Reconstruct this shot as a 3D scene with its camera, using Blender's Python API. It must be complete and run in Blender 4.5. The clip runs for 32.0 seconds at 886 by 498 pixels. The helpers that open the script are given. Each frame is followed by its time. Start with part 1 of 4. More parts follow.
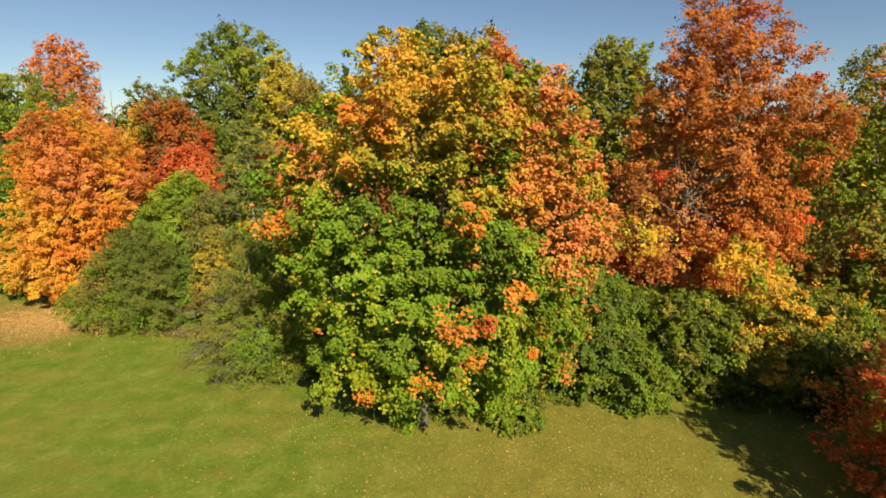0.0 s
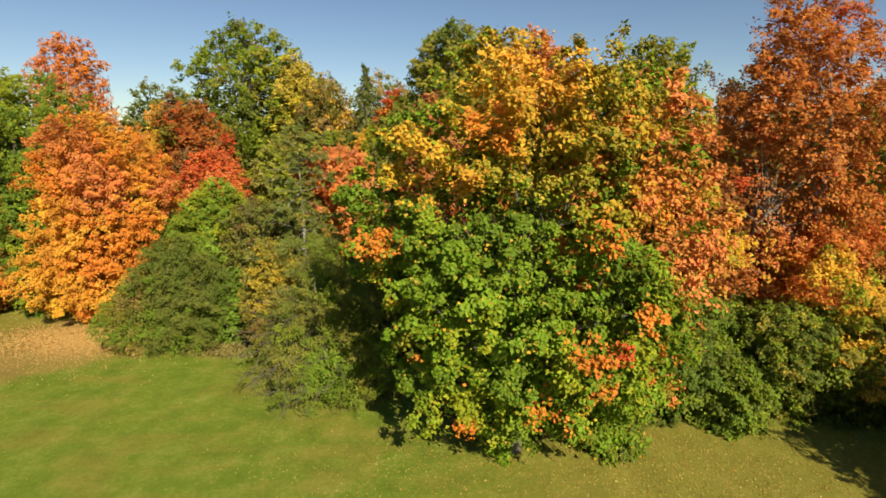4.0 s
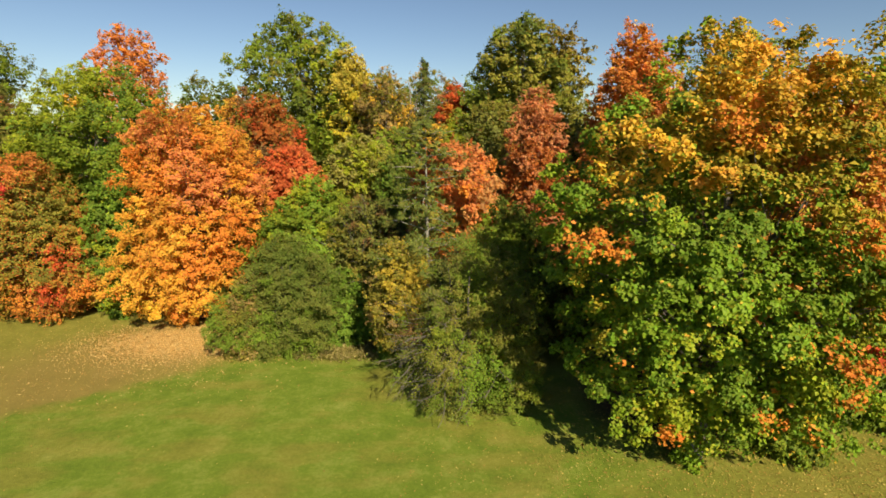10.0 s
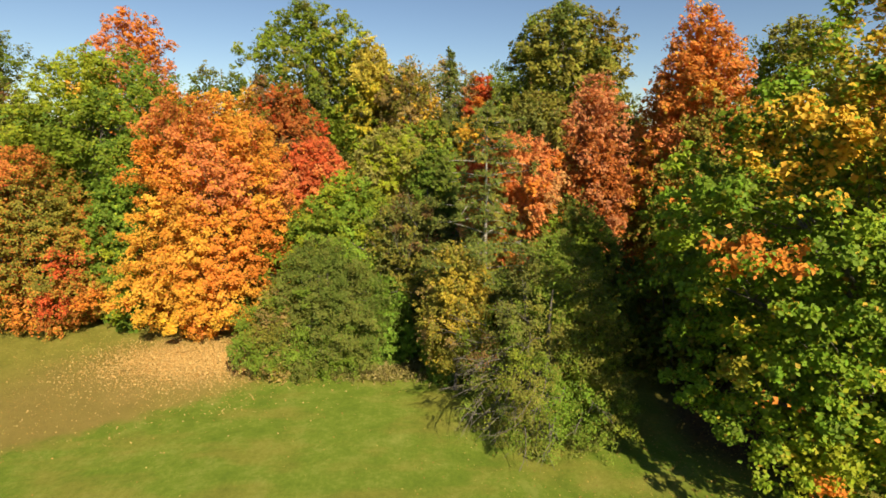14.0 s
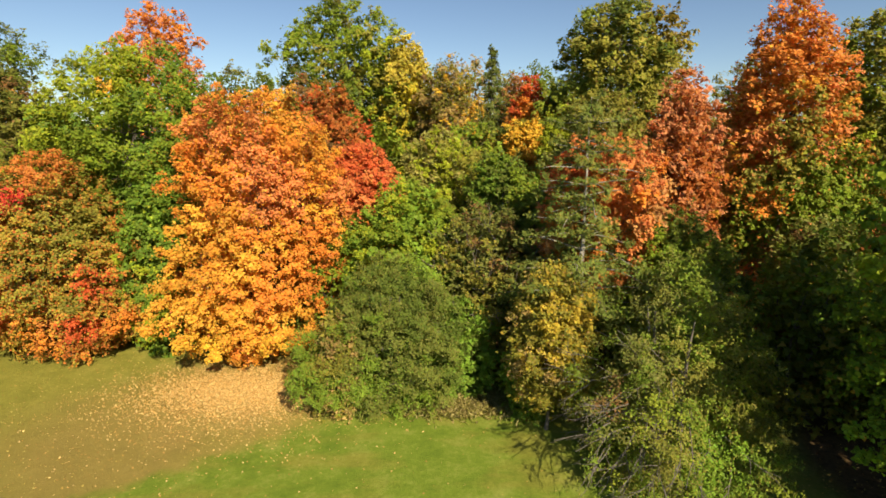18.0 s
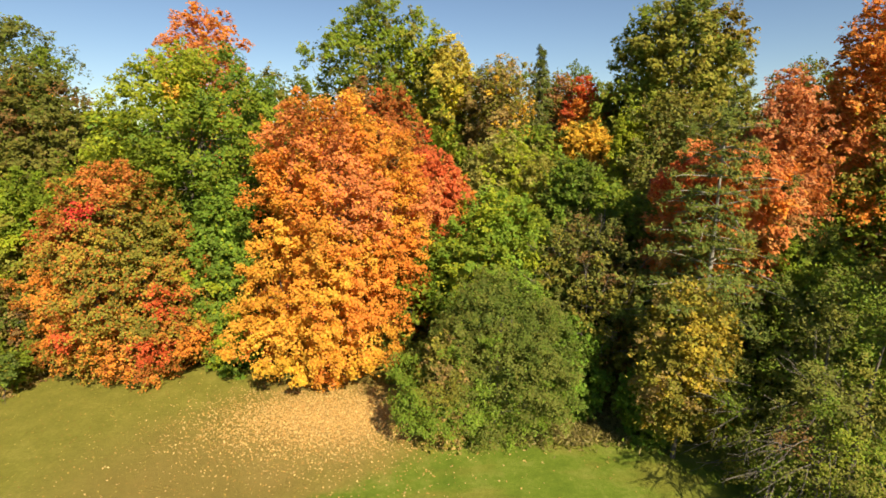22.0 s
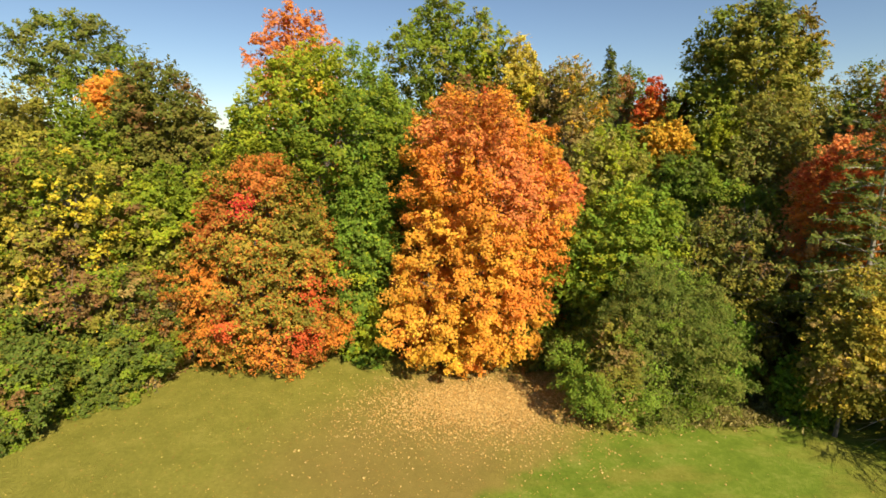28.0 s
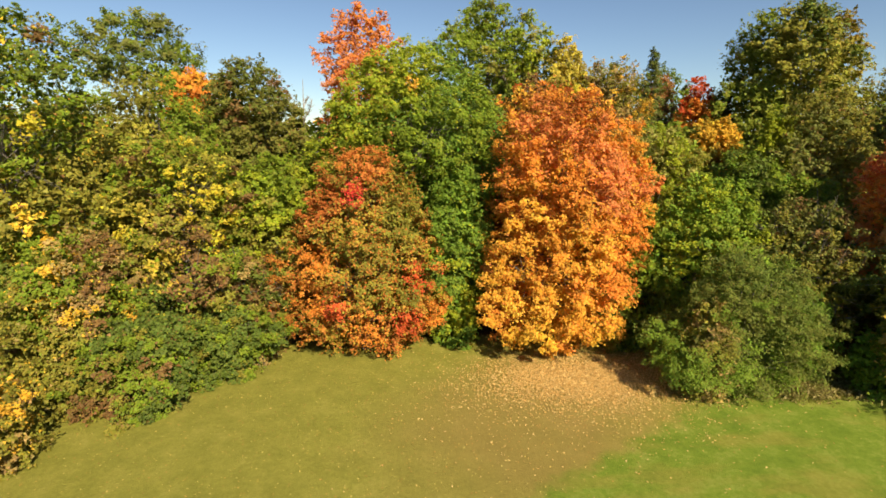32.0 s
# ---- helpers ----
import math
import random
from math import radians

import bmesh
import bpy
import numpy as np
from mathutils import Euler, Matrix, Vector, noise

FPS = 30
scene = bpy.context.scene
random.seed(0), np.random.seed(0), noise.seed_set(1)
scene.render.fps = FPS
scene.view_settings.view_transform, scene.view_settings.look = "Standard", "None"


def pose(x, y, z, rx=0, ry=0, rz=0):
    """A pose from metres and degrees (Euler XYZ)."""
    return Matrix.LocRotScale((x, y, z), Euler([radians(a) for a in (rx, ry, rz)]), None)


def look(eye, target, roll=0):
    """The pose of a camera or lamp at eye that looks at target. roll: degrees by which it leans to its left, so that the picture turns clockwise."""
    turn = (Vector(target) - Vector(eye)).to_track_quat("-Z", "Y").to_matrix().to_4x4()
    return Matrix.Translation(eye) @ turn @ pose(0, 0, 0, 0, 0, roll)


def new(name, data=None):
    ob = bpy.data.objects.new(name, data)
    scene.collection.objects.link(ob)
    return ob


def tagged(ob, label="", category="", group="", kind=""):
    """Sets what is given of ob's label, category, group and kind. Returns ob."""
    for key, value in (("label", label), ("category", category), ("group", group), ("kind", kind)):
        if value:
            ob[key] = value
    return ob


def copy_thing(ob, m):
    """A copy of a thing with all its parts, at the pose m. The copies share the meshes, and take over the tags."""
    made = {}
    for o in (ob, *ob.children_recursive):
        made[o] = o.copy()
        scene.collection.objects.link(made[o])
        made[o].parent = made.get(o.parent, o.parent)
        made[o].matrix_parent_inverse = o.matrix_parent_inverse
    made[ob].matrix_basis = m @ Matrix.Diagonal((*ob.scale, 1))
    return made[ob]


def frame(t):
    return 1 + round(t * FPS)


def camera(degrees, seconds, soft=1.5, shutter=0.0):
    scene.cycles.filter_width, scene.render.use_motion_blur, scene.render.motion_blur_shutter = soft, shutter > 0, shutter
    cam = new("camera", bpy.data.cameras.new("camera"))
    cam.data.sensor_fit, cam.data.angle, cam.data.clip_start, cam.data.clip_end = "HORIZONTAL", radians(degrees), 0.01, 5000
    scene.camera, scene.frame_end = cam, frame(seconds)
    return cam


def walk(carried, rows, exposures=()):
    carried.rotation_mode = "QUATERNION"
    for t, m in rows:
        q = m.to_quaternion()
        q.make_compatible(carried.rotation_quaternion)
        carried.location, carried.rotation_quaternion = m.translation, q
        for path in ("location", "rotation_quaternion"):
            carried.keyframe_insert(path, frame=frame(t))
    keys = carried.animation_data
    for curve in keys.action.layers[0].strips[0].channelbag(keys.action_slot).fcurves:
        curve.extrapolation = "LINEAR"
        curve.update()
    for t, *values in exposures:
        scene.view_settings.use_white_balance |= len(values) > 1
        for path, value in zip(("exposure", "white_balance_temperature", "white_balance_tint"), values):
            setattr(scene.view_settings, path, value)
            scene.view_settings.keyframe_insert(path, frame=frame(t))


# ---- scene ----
cam = camera(83.3, 32.0, soft=1.65)
PATH = [
    (0, (0.085, 0.133, 11.233), (0.088, 2.081, 10.778), 0.2),
    (0.5, (-0.353, 0.405, 11.225), (-0.348, 2.353, 10.772), 0.1),
    (1, (-0.834, 0.633, 11.262), (-0.824, 2.58, 10.805), 0.2),
    (1.5, (-1.261, 0.847, 11.275), (-1.238, 2.794, 10.817), 0.1),
    (2, (-1.768, 1.042, 11.3), (-1.729, 2.989, 10.843), 0.1),
    (2.5, (-2.301, 1.249, 11.369), (-2.25, 3.196, 10.911), 0.0),
    (3, (-2.862, 1.419, 11.475), (-2.801, 3.364, 11.013), -0.0),
    (3.5, (-3.402, 1.535, 11.542), (-3.336, 3.48, 11.079), -0.0),
    (5.5, (-5.534, 1.898, 11.641), (-5.46, 3.841, 11.176), -0.1),
    (6, (-6.106, 1.954, 11.626), (-6.029, 3.897, 11.16), -0.1),
    (6.5, (-6.706, 1.997, 11.612), (-6.622, 3.94, 11.146), -0.0),
    (7, (-7.302, 2.089, 11.58), (-7.212, 4.032, 11.113), 0.0),
    (7.5, (-7.871, 2.174, 11.557), (-7.778, 4.117, 11.09), 0.0),
    (8, (-8.476, 2.271, 11.522), (-8.376, 4.214, 11.055), 0.1),
    (8.5, (-9.029, 2.377, 11.521), (-8.926, 4.319, 11.052), 0.1),
    (9, (-9.546, 2.465, 11.511), (-9.442, 4.406, 11.041), 0.0),
    (9.5, (-10.105, 2.576, 11.518), (-9.998, 4.516, 11.044), 0.0),
    (10, (-10.681, 2.703, 11.523), (-10.571, 4.643, 11.048), 0.1),
    (10.5, (-11.224, 2.966, 11.467), (-11.108, 4.906, 10.993), 0.2),
    (11, (-11.635, 3.299, 11.409), (-11.518, 5.239, 10.934), 0.2),
    (11.5, (-11.972, 3.685, 11.326), (-11.853, 5.624, 10.85), 0.2),
    (12, (-12.22, 4.129, 11.213), (-12.1, 6.068, 10.738), 0.2),
    (12.5, (-12.456, 4.603, 11.12), (-12.333, 6.542, 10.645), 0.2),
    (13, (-12.728, 5.049, 11.109), (-12.601, 6.987, 10.632), 0.3),
    (13.5, (-13.005, 5.464, 11.086), (-12.877, 7.402, 10.609), 0.3),
    (14, (-13.284, 5.907, 11.03), (-13.158, 7.846, 10.555), 0.2),
    (14.5, (-13.624, 6.318, 11.01), (-13.498, 8.257, 10.537), 0.3),
    (16.5, (-15.178, 7.912, 11.019), (-15.052, 9.851, 10.549), 0.2),
    (17, (-15.581, 8.244, 10.998), (-15.456, 10.184, 10.531), 0.2),
    (17.5, (-16.016, 8.601, 10.945), (-15.893, 10.542, 10.482), 0.2),
    (18, (-16.412, 8.903, 10.928), (-16.294, 10.846, 10.467), 0.1),
    (18.5, (-16.865, 9.195, 10.967), (-16.748, 11.137, 10.505), -0.0),
    (19, (-17.373, 9.467, 10.946), (-17.252, 11.409, 10.486), -0.1),
    (19.5, (-17.856, 9.751, 10.922), (-17.737, 11.694, 10.465), -0.3),
    (20, (-18.363, 9.961, 10.958), (-18.245, 11.904, 10.5), -0.3),
    (20.5, (-18.874, 10.145, 11.017), (-18.756, 12.088, 10.557), -0.3),
    (21, (-19.348, 10.336, 11.019), (-19.233, 12.279, 10.56), -0.4),
    (21.5, (-19.967, 10.459, 11.112), (-19.841, 12.402, 10.652), -0.3),
    (22, (-20.499, 10.636, 11.159), (-20.369, 12.578, 10.7), -0.4),
    (22.5, (-21.122, 10.798, 11.209), (-20.987, 12.74, 10.749), -0.4),
    (23, (-21.774, 10.883, 11.263), (-21.633, 12.823, 10.8), -0.3),
    (23.5, (-22.369, 10.929, 11.243), (-22.225, 12.87, 10.782), -0.3),
    (24, (-22.944, 10.946, 11.19), (-22.794, 12.887, 10.731), -0.3),
    (24.5, (-23.525, 11.003, 11.184), (-23.371, 12.943, 10.725), -0.3),
    (25, (-24.116, 11.078, 11.148), (-23.957, 13.019, 10.69), -0.2),
    (25.5, (-24.694, 11.117, 11.139), (-24.529, 13.057, 10.681), -0.3),
    (27.5, (-26.87, 10.656, 10.924), (-26.696, 12.598, 10.475), -0.1),
    (28, (-27.296, 10.39, 10.881), (-27.125, 12.331, 10.432), -0.2),
    (28.5, (-27.809, 10.132, 10.781), (-27.636, 12.073, 10.334), -0.2),
    (29, (-28.335, 9.938, 10.669), (-28.161, 11.881, 10.224), -0.1),
    (29.5, (-28.872, 9.775, 10.615), (-28.697, 11.717, 10.169), -0.1),
    (30, (-29.441, 9.631, 10.557), (-29.264, 11.573, 10.112), -0.1),
    (30.5, (-30.009, 9.46, 10.511), (-29.833, 11.402, 10.067), -0.0),
    (31, (-30.589, 9.332, 10.516), (-30.411, 11.274, 10.072), -0.0),
    (31.5, (-31.218, 9.262, 10.553), (-31.038, 11.203, 10.107), 0.0),
    (32, (-31.846, 9.236, 10.617), (-31.664, 11.176, 10.168), 0.1),
]
walk(cam, [(t, look(eye, target, roll)) for t, eye, target, roll in PATH], [(0, 0.58, 7400, 10), (6, 0.56, 7400, 10), (10, 0.62, 7400, 10), (14, 0.74, 7400, 10), (18, 0.82, 7400, 10), (32, 0.84, 7400, 10)])

# ---- world, sun and exposure ----
SUN_AZ, SUN_EL = radians(23.5), radians(36.5)  # azimuth from -y towards +x
sun_way = Vector((math.sin(SUN_AZ) * math.cos(SUN_EL), -math.cos(SUN_AZ) * math.cos(SUN_EL), math.sin(SUN_EL)))
world = bpy.data.worlds.new("sky")
scene.world = world
world.use_nodes = True
wn, wl = world.node_tree.nodes, world.node_tree.links
sky = wn.new("ShaderNodeTexSky")
sky.sky_type, sky.sun_disc = "NISHITA", False
sky.sun_elevation, sky.sun_rotation = SUN_EL, math.pi - SUN_AZ
sky.air_density, sky.dust_density, sky.ozone_density = 0.85, 0.1, 1.2
clear = wn.new("ShaderNodeMix")
clear.data_type, clear.blend_type = "RGBA", "MULTIPLY"
clear.inputs[0].default_value, clear.inputs[7].default_value = 1.0, (0.88, 1.0, 1.13, 1)
wl.new(sky.outputs["Color"], clear.inputs[6])
wl.new(clear.outputs[2], wn["Background"].inputs["Color"])
wn["Background"].inputs["Strength"].default_value = 0.060
sun = new("sun", bpy.data.lights.new("sun", "SUN"))
sun.data.energy, sun.data.angle, sun.data.color = 4.9, radians(0.6), (1.0, 0.91, 0.74)
sun.matrix_world = look((60, -60, 60), Vector((60, -60, 60)) - sun_way)


# ---- materials ----
def material(name):
    m = bpy.data.materials.new(name)
    m.use_nodes = True
    return m, m.node_tree.nodes, m.node_tree.links, m.node_tree.nodes["Principled BSDF"]


def node(nodes, kind, **values):
    n = nodes.new(kind)
    for key, value in values.items():
        n.inputs[key].default_value = value
    return n


def ramp(nodes, stops):
    r = nodes.new("ShaderNodeValToRGB")
    r.color_ramp.elements[0].position, r.color_ramp.elements[0].color = stops[0][0], (*stops[0][1], 1)
    r.color_ramp.elements[1].position, r.color_ramp.elements[1].color = stops[-1][0], (*stops[-1][1], 1)
    for pos, col in stops[1:-1]:
        r.color_ramp.elements.new(pos).color = (*col, 1)
    return r


def leaf_material(name, gloss, through_light):
    """Leaves: their own tint, a translucent blade and a faint waxy sheen."""
    m, n, l, b = material(name)
    tint = n.new("ShaderNodeAttribute")
    tint.attribute_name = "tint"
    geo = n.new("ShaderNodeNewGeometry")
    hsv = n.new("ShaderNodeHueSaturation")
    spread = n.new("ShaderNodeMapRange")
    spread.inputs["To Min"].default_value, spread.inputs["To Max"].default_value = 0.92, 1.08
    l.new(geo.outputs["Random Per Island"], spread.inputs["Value"])
    l.new(spread.outputs["Result"], hsv.inputs["Value"])
    l.new(tint.outputs["Color"], hsv.inputs["Color"])
    l.new(hsv.outputs["Color"], b.inputs["Base Color"])
    b.inputs["Roughness"].default_value = gloss
    b.inputs["Specular IOR Level"].default_value = 0.12
    back = n.new("ShaderNodeBsdfTranslucent")
    l.new(hsv.outputs["Color"], back.inputs["Color"])
    mix = node(n, "ShaderNodeMixShader", Fac=through_light)
    l.new(b.outputs["BSDF"], mix.inputs[1])
    l.new(back.outputs["BSDF"], mix.inputs[2])
    l.new(mix.outputs["Shader"], n["Material Output"].inputs["Surface"])
    return m


def bark_material(name, dark, light):
    m, n, l, b = material(name)
    co = n.new("ShaderNodeTexCoord")
    stretch = n.new("ShaderNodeMapping")
    stretch.inputs["Scale"].default_value = (9, 9, 1.6)
    l.new(co.outputs["Object"], stretch.inputs["Vector"])
    fine = node(n, "ShaderNodeTexNoise", Scale=2.5, Detail=8.0, Roughness=0.65)
    l.new(stretch.outputs["Vector"], fine.inputs["Vector"])
    r = ramp(n, [(0.3, dark), (0.7, light)])
    l.new(fine.outputs["Fac"], r.inputs["Fac"])
    l.new(r.outputs["Color"], b.inputs["Base Color"])
    bump = node(n, "ShaderNodeBump", Strength=0.8, Distance=0.03)
    l.new(fine.outputs["Fac"], bump.inputs["Height"])
    l.new(bump.outputs["Normal"], b.inputs["Normal"])
    b.inputs["Roughness"].default_value = 0.9
    return m


LEAF = leaf_material("broad_leaf", 0.55, 0.32)
NEEDLE = leaf_material("needle", 0.6, 0.22)
LITTER = leaf_material("fallen_leaf", 0.75, 0.08)
GRASS = leaf_material("grass_blade", 0.6, 0.25)
BARK = bark_material("grey_brown_bark", (0.05, 0.042, 0.034), (0.21, 0.18, 0.15))
PALE_BARK = bark_material("pale_grey_bark", (0.16, 0.145, 0.125), (0.42, 0.39, 0.34))


def ground_material():
    """Mown lawn, drier and browner under the trees, with leaf mould inside the wood."""
    m, n, l, b = material("lawn_and_leaf_mould")
    co = n.new("ShaderNodeTexCoord")
    xyz = n.new("ShaderNodeSeparateXYZ")
    l.new(co.outputs["Object"], xyz.inputs["Vector"])

    def math_node(op, a, c=None, clamp=False):
        k = n.new("ShaderNodeMath")
        k.operation, k.use_clamp = op, clamp
        for i, v in enumerate((a, c)):
            if v is None:
                continue
            if isinstance(v, (int, float)):
                k.inputs[i].default_value = v
            else:
                l.new(v, k.inputs[i])
        return k.outputs["Value"]

    def noise_node(scale, detail=4.0, rough=0.6):
        k = node(n, "ShaderNodeTexNoise", Scale=scale, Detail=detail, Roughness=rough)
        l.new(co.outputs["Object"], k.inputs["Vector"])
        return k.outputs["Fac"]

    def round_patch(x, y, radius, soft, rough=3.0):
        dx, dy = math_node("SUBTRACT", xyz.outputs["X"], x), math_node("SUBTRACT", xyz.outputs["Y"], y)
        d = math_node("SQRT", math_node("ADD", math_node("MULTIPLY", dx, dx), math_node("MULTIPLY", dy, dy)))
        d = math_node("ADD", d, math_node("MULTIPLY", math_node("SUBTRACT", wave, 0.5), rough * 2))
        return math_node("DIVIDE", math_node("SUBTRACT", radius, d), soft, True)

    def mix(fac, a, c):
        k = n.new("ShaderNodeMix")
        k.data_type = "RGBA"
        for s, v in ((k.inputs[0], fac), (k.inputs[6], a), (k.inputs[7], c)):
            if isinstance(v, tuple):
                s.default_value = (*v, 1)
            elif isinstance(v, (int, float)):
                s.default_value = v
            else:
                l.new(v, s)
        return k.outputs[2]

    turn = n.new("ShaderNodeMapping")
    turn.inputs["Rotation"].default_value, turn.inputs["Scale"].default_value = (0, 0, radians(-38)), (0.22, 1.0, 1.0)
    l.new(co.outputs["Object"], turn.inputs["Vector"])
    streaky = node(n, "ShaderNodeTexNoise", Scale=0.9, Detail=4.0, Roughness=0.6)
    l.new(turn.outputs["Vector"], streaky.inputs["Vector"])
    pale = math_node("ADD", math_node("MULTIPLY", noise_node(0.35, 3.0, 0.5), 0.5), math_node("MULTIPLY", streaky.outputs["Fac"], 0.5))
    wave, mid, fine, blade = noise_node(0.22), noise_node(0.9, 5.0), noise_node(6.0, 6.0, 0.7), noise_node(38.0, 3.0, 0.8)
    green = ramp(n, [(0.30, (0.086, 0.146, 0.016)), (0.5, (0.152, 0.214, 0.026)), (0.70, (0.265, 0.290, 0.064))])
    l.new(math_node("ADD", math_node("MULTIPLY", mid, 0.6), math_node("MULTIPLY", fine, 0.4)), green.inputs["Fac"])
    dry = ramp(n, [(0.3, (0.165, 0.155, 0.027)), (0.55, (0.250, 0.225, 0.045)), (0.75, (0.33, 0.285, 0.076))])
    l.new(math_node("ADD", math_node("MULTIPLY", mid, 0.5), math_node("MULTIPLY", fine, 0.5)), dry.inputs["Fac"])
    mould = ramp(n, [(0.3, (0.045, 0.030, 0.016)), (0.7, (0.15, 0.095, 0.042))])
    l.new(fine, mould.inputs["Fac"])
    # the lawn turns dry to the north-west of a slanting line, and round the big maple
    slant = math_node("ADD", math_node("MULTIPLY", xyz.outputs["X"], -0.50), math_node("MULTIPLY", xyz.outputs["Y"], 0.86))
    slant = math_node("ADD", slant, math_node("MULTIPLY", math_node("SUBTRACT", mid, 0.5), 2.2))
    west = math_node("DIVIDE", math_node("SUBTRACT", slant, 32.3), 0.7, True)
    east = round_patch(5.5, 15.0, 11.0, 7.0)
    rim = math_node("DIVIDE", math_node("SUBTRACT", math_node("ADD", xyz.outputs["Y"], math_node("MULTIPLY", wave, 5.0)), math_node("SUBTRACT", 24.4, math_node("MULTIPLY", xyz.outputs["X"], 0.25))), 3.0, True)
    bleached = math_node("MULTIPLY", math_node("DIVIDE", math_node("SUBTRACT", pale, 0.48), 0.10, True), 0.72)
    dryness = math_node("MULTIPLY", math_node("MAXIMUM", math_node("MAXIMUM", math_node("MAXIMUM", west, east), rim), bleached), 0.85)
    lawn = mix(dryness, green.outputs["Color"], dry.outputs["Color"])
    bare = math_node("MULTIPLY", math_node("MULTIPLY", round_patch(-27.0, 25.4, 7.0, 5.0, 2.5), west), 0.62)
    lawn = mix(bare, lawn, (0.255, 0.172, 0.056))
    litter = math_node("MULTIPLY", round_patch(-23.5, 29.0, 4.6, 3.0, 2.2), math_node("ADD", 0.15, math_node("MULTIPLY", fine, 0.75)))
    lawn = mix(litter, lawn, (0.47, 0.31, 0.115))
    edge = math_node("SUBTRACT", 29.4, math_node("MULTIPLY", xyz.outputs["X"], 0.19))
    wood = math_node("DIVIDE", math_node("SUBTRACT", math_node("ADD", xyz.outputs["Y"], math_node("MULTIPLY", wave, 3.0)), edge), 1.5, True)
    wood = math_node("MAXIMUM", wood, round_patch(0.2, 22.3, 4.4, 1.5, 1.2))
    colour = mix(wood, lawn, mould.outputs["Color"])
    grain = node(n, "ShaderNodeHueSaturation")
    l.new(math_node("ADD", 0.55, math_node("MULTIPLY", blade, 0.9)), grain.inputs["Value"])
    l.new(colour, grain.inputs["Color"])
    l.new(grain.outputs["Color"], b.inputs["Base Color"])
    bump = node(n, "ShaderNodeBump", Strength=0.7, Distance=0.05)
    l.new(math_node("ADD", blade, fine), bump.inputs["Height"])
    l.new(bump.outputs["Normal"], b.inputs["Normal"])
    b.inputs["Roughness"].default_value = 0.95
    b.inputs["Specular IOR Level"].default_value = 0.1
    return m


# ---- mesh helpers ----
def fast_mesh(name, verts, faces, mat, tint=None):
    """A mesh from arrays; all faces have the same number of corners."""
    me = bpy.data.meshes.new(name)
    verts, faces = np.asarray(verts, np.float32), np.asarray(faces, np.int32)
    k = faces.shape[1]
    me.vertices.add(len(verts))
    me.vertices.foreach_set("co", verts.ravel())
    me.loops.add(faces.size)
    me.loops.foreach_set("vertex_index", faces.ravel())
    me.polygons.add(len(faces))
    me.polygons.foreach_set("loop_start", np.arange(0, faces.size, k, dtype=np.int32))
    me.update(calc_edges=True)
    if tint is not None:
        a = me.color_attributes.new("tint", "FLOAT_COLOR", "POINT")
        a.data.foreach_set("color", np.c_[tint, np.ones(len(tint))].astype(np.float32).ravel())
    me.materials.append(mat)
    return me


def child(name, me, parent, label="", kind=""):
    ob = new(name, me)
    ob.parent = parent
    return tagged(ob, label=label, kind=kind)


def unit(v):
    return v / np.maximum(np.linalg.norm(v, axis=-1, keepdims=True), 1e-9)


def leaf_sheet(rng, centre, normal, size, tint, mat, name, slim=0.8, bend=0.22, plain=False):
    """Many separate leaves: each a kite of two faces folded along its rib, or (plain) one pointed face for those that stay far off."""
    n = len(centre)
    side = unit(np.cross(normal, rng.normal(size=(n, 3))))
    along = np.cross(normal, side)
    s = size[:, None]
    if plain:
        v = np.stack([centre - along * s * 0.45 - side * s * slim * 0.55, centre - along * s * 0.35 + side * s * slim * 0.55, centre + along * s * 0.6], 1).reshape(-1, 3)
        return fast_mesh(name, v, np.arange(n * 3).reshape(-1, 3), mat, np.repeat(tint, 3, 0))
    lift = normal * s * bend
    v = np.stack([centre - along * s * 0.5, centre + side * s * slim * 0.5 + lift + along * s * 0.06, centre + along * s * 0.55, centre - side * s * slim * 0.5 + lift + along * s * 0.06], 1).reshape(-1, 3)
    i = np.arange(n)[:, None] * 4
    f = np.concatenate([i + np.array([[0, 1, 2]]), i + np.array([[0, 2, 3]])], 1).reshape(-1, 3)
    return fast_mesh(name, v, f, mat, np.repeat(tint, 4, 0))


def tubes(name, lines, mat, sides=6):
    """Tapered stems, one after another: each line is a list of (point, radius)."""
    vs, fs, base = [], [], 0
    ang = np.linspace(0, 2 * np.pi, sides, endpoint=False)
    for pts, radii in lines:
        pts = np.asarray(pts, float)
        d = unit(np.gradient(pts, axis=0))
        ref = np.where(np.abs(d[:, 2:3]) > 0.9, np.array([[1.0, 0, 0]]), np.array([[0, 0, 1.0]]))
        a = unit(np.cross(d, ref))
        c = np.cross(d, a)
        ring = pts[:, None] + np.asarray(radii)[:, None, None] * (a[:, None] * np.cos(ang)[None, :, None] + c[:, None] * np.sin(ang)[None, :, None])
        vs.append(ring.reshape(-1, 3))
        k, j = np.meshgrid(np.arange(len(pts) - 1), np.arange(sides), indexing="ij")
        k, j = k.ravel(), j.ravel()
        q = np.stack([k * sides + j, k * sides + (j + 1) % sides, (k + 1) * sides + (j + 1) % sides, (k + 1) * sides + j], 1)
        fs.append(q + base)
        base += len(pts) * sides
    me = fast_mesh(name, np.concatenate(vs), np.concatenate(fs), mat)
    me.polygons.foreach_set("use_smooth", np.ones(len(me.polygons), bool))
    return me


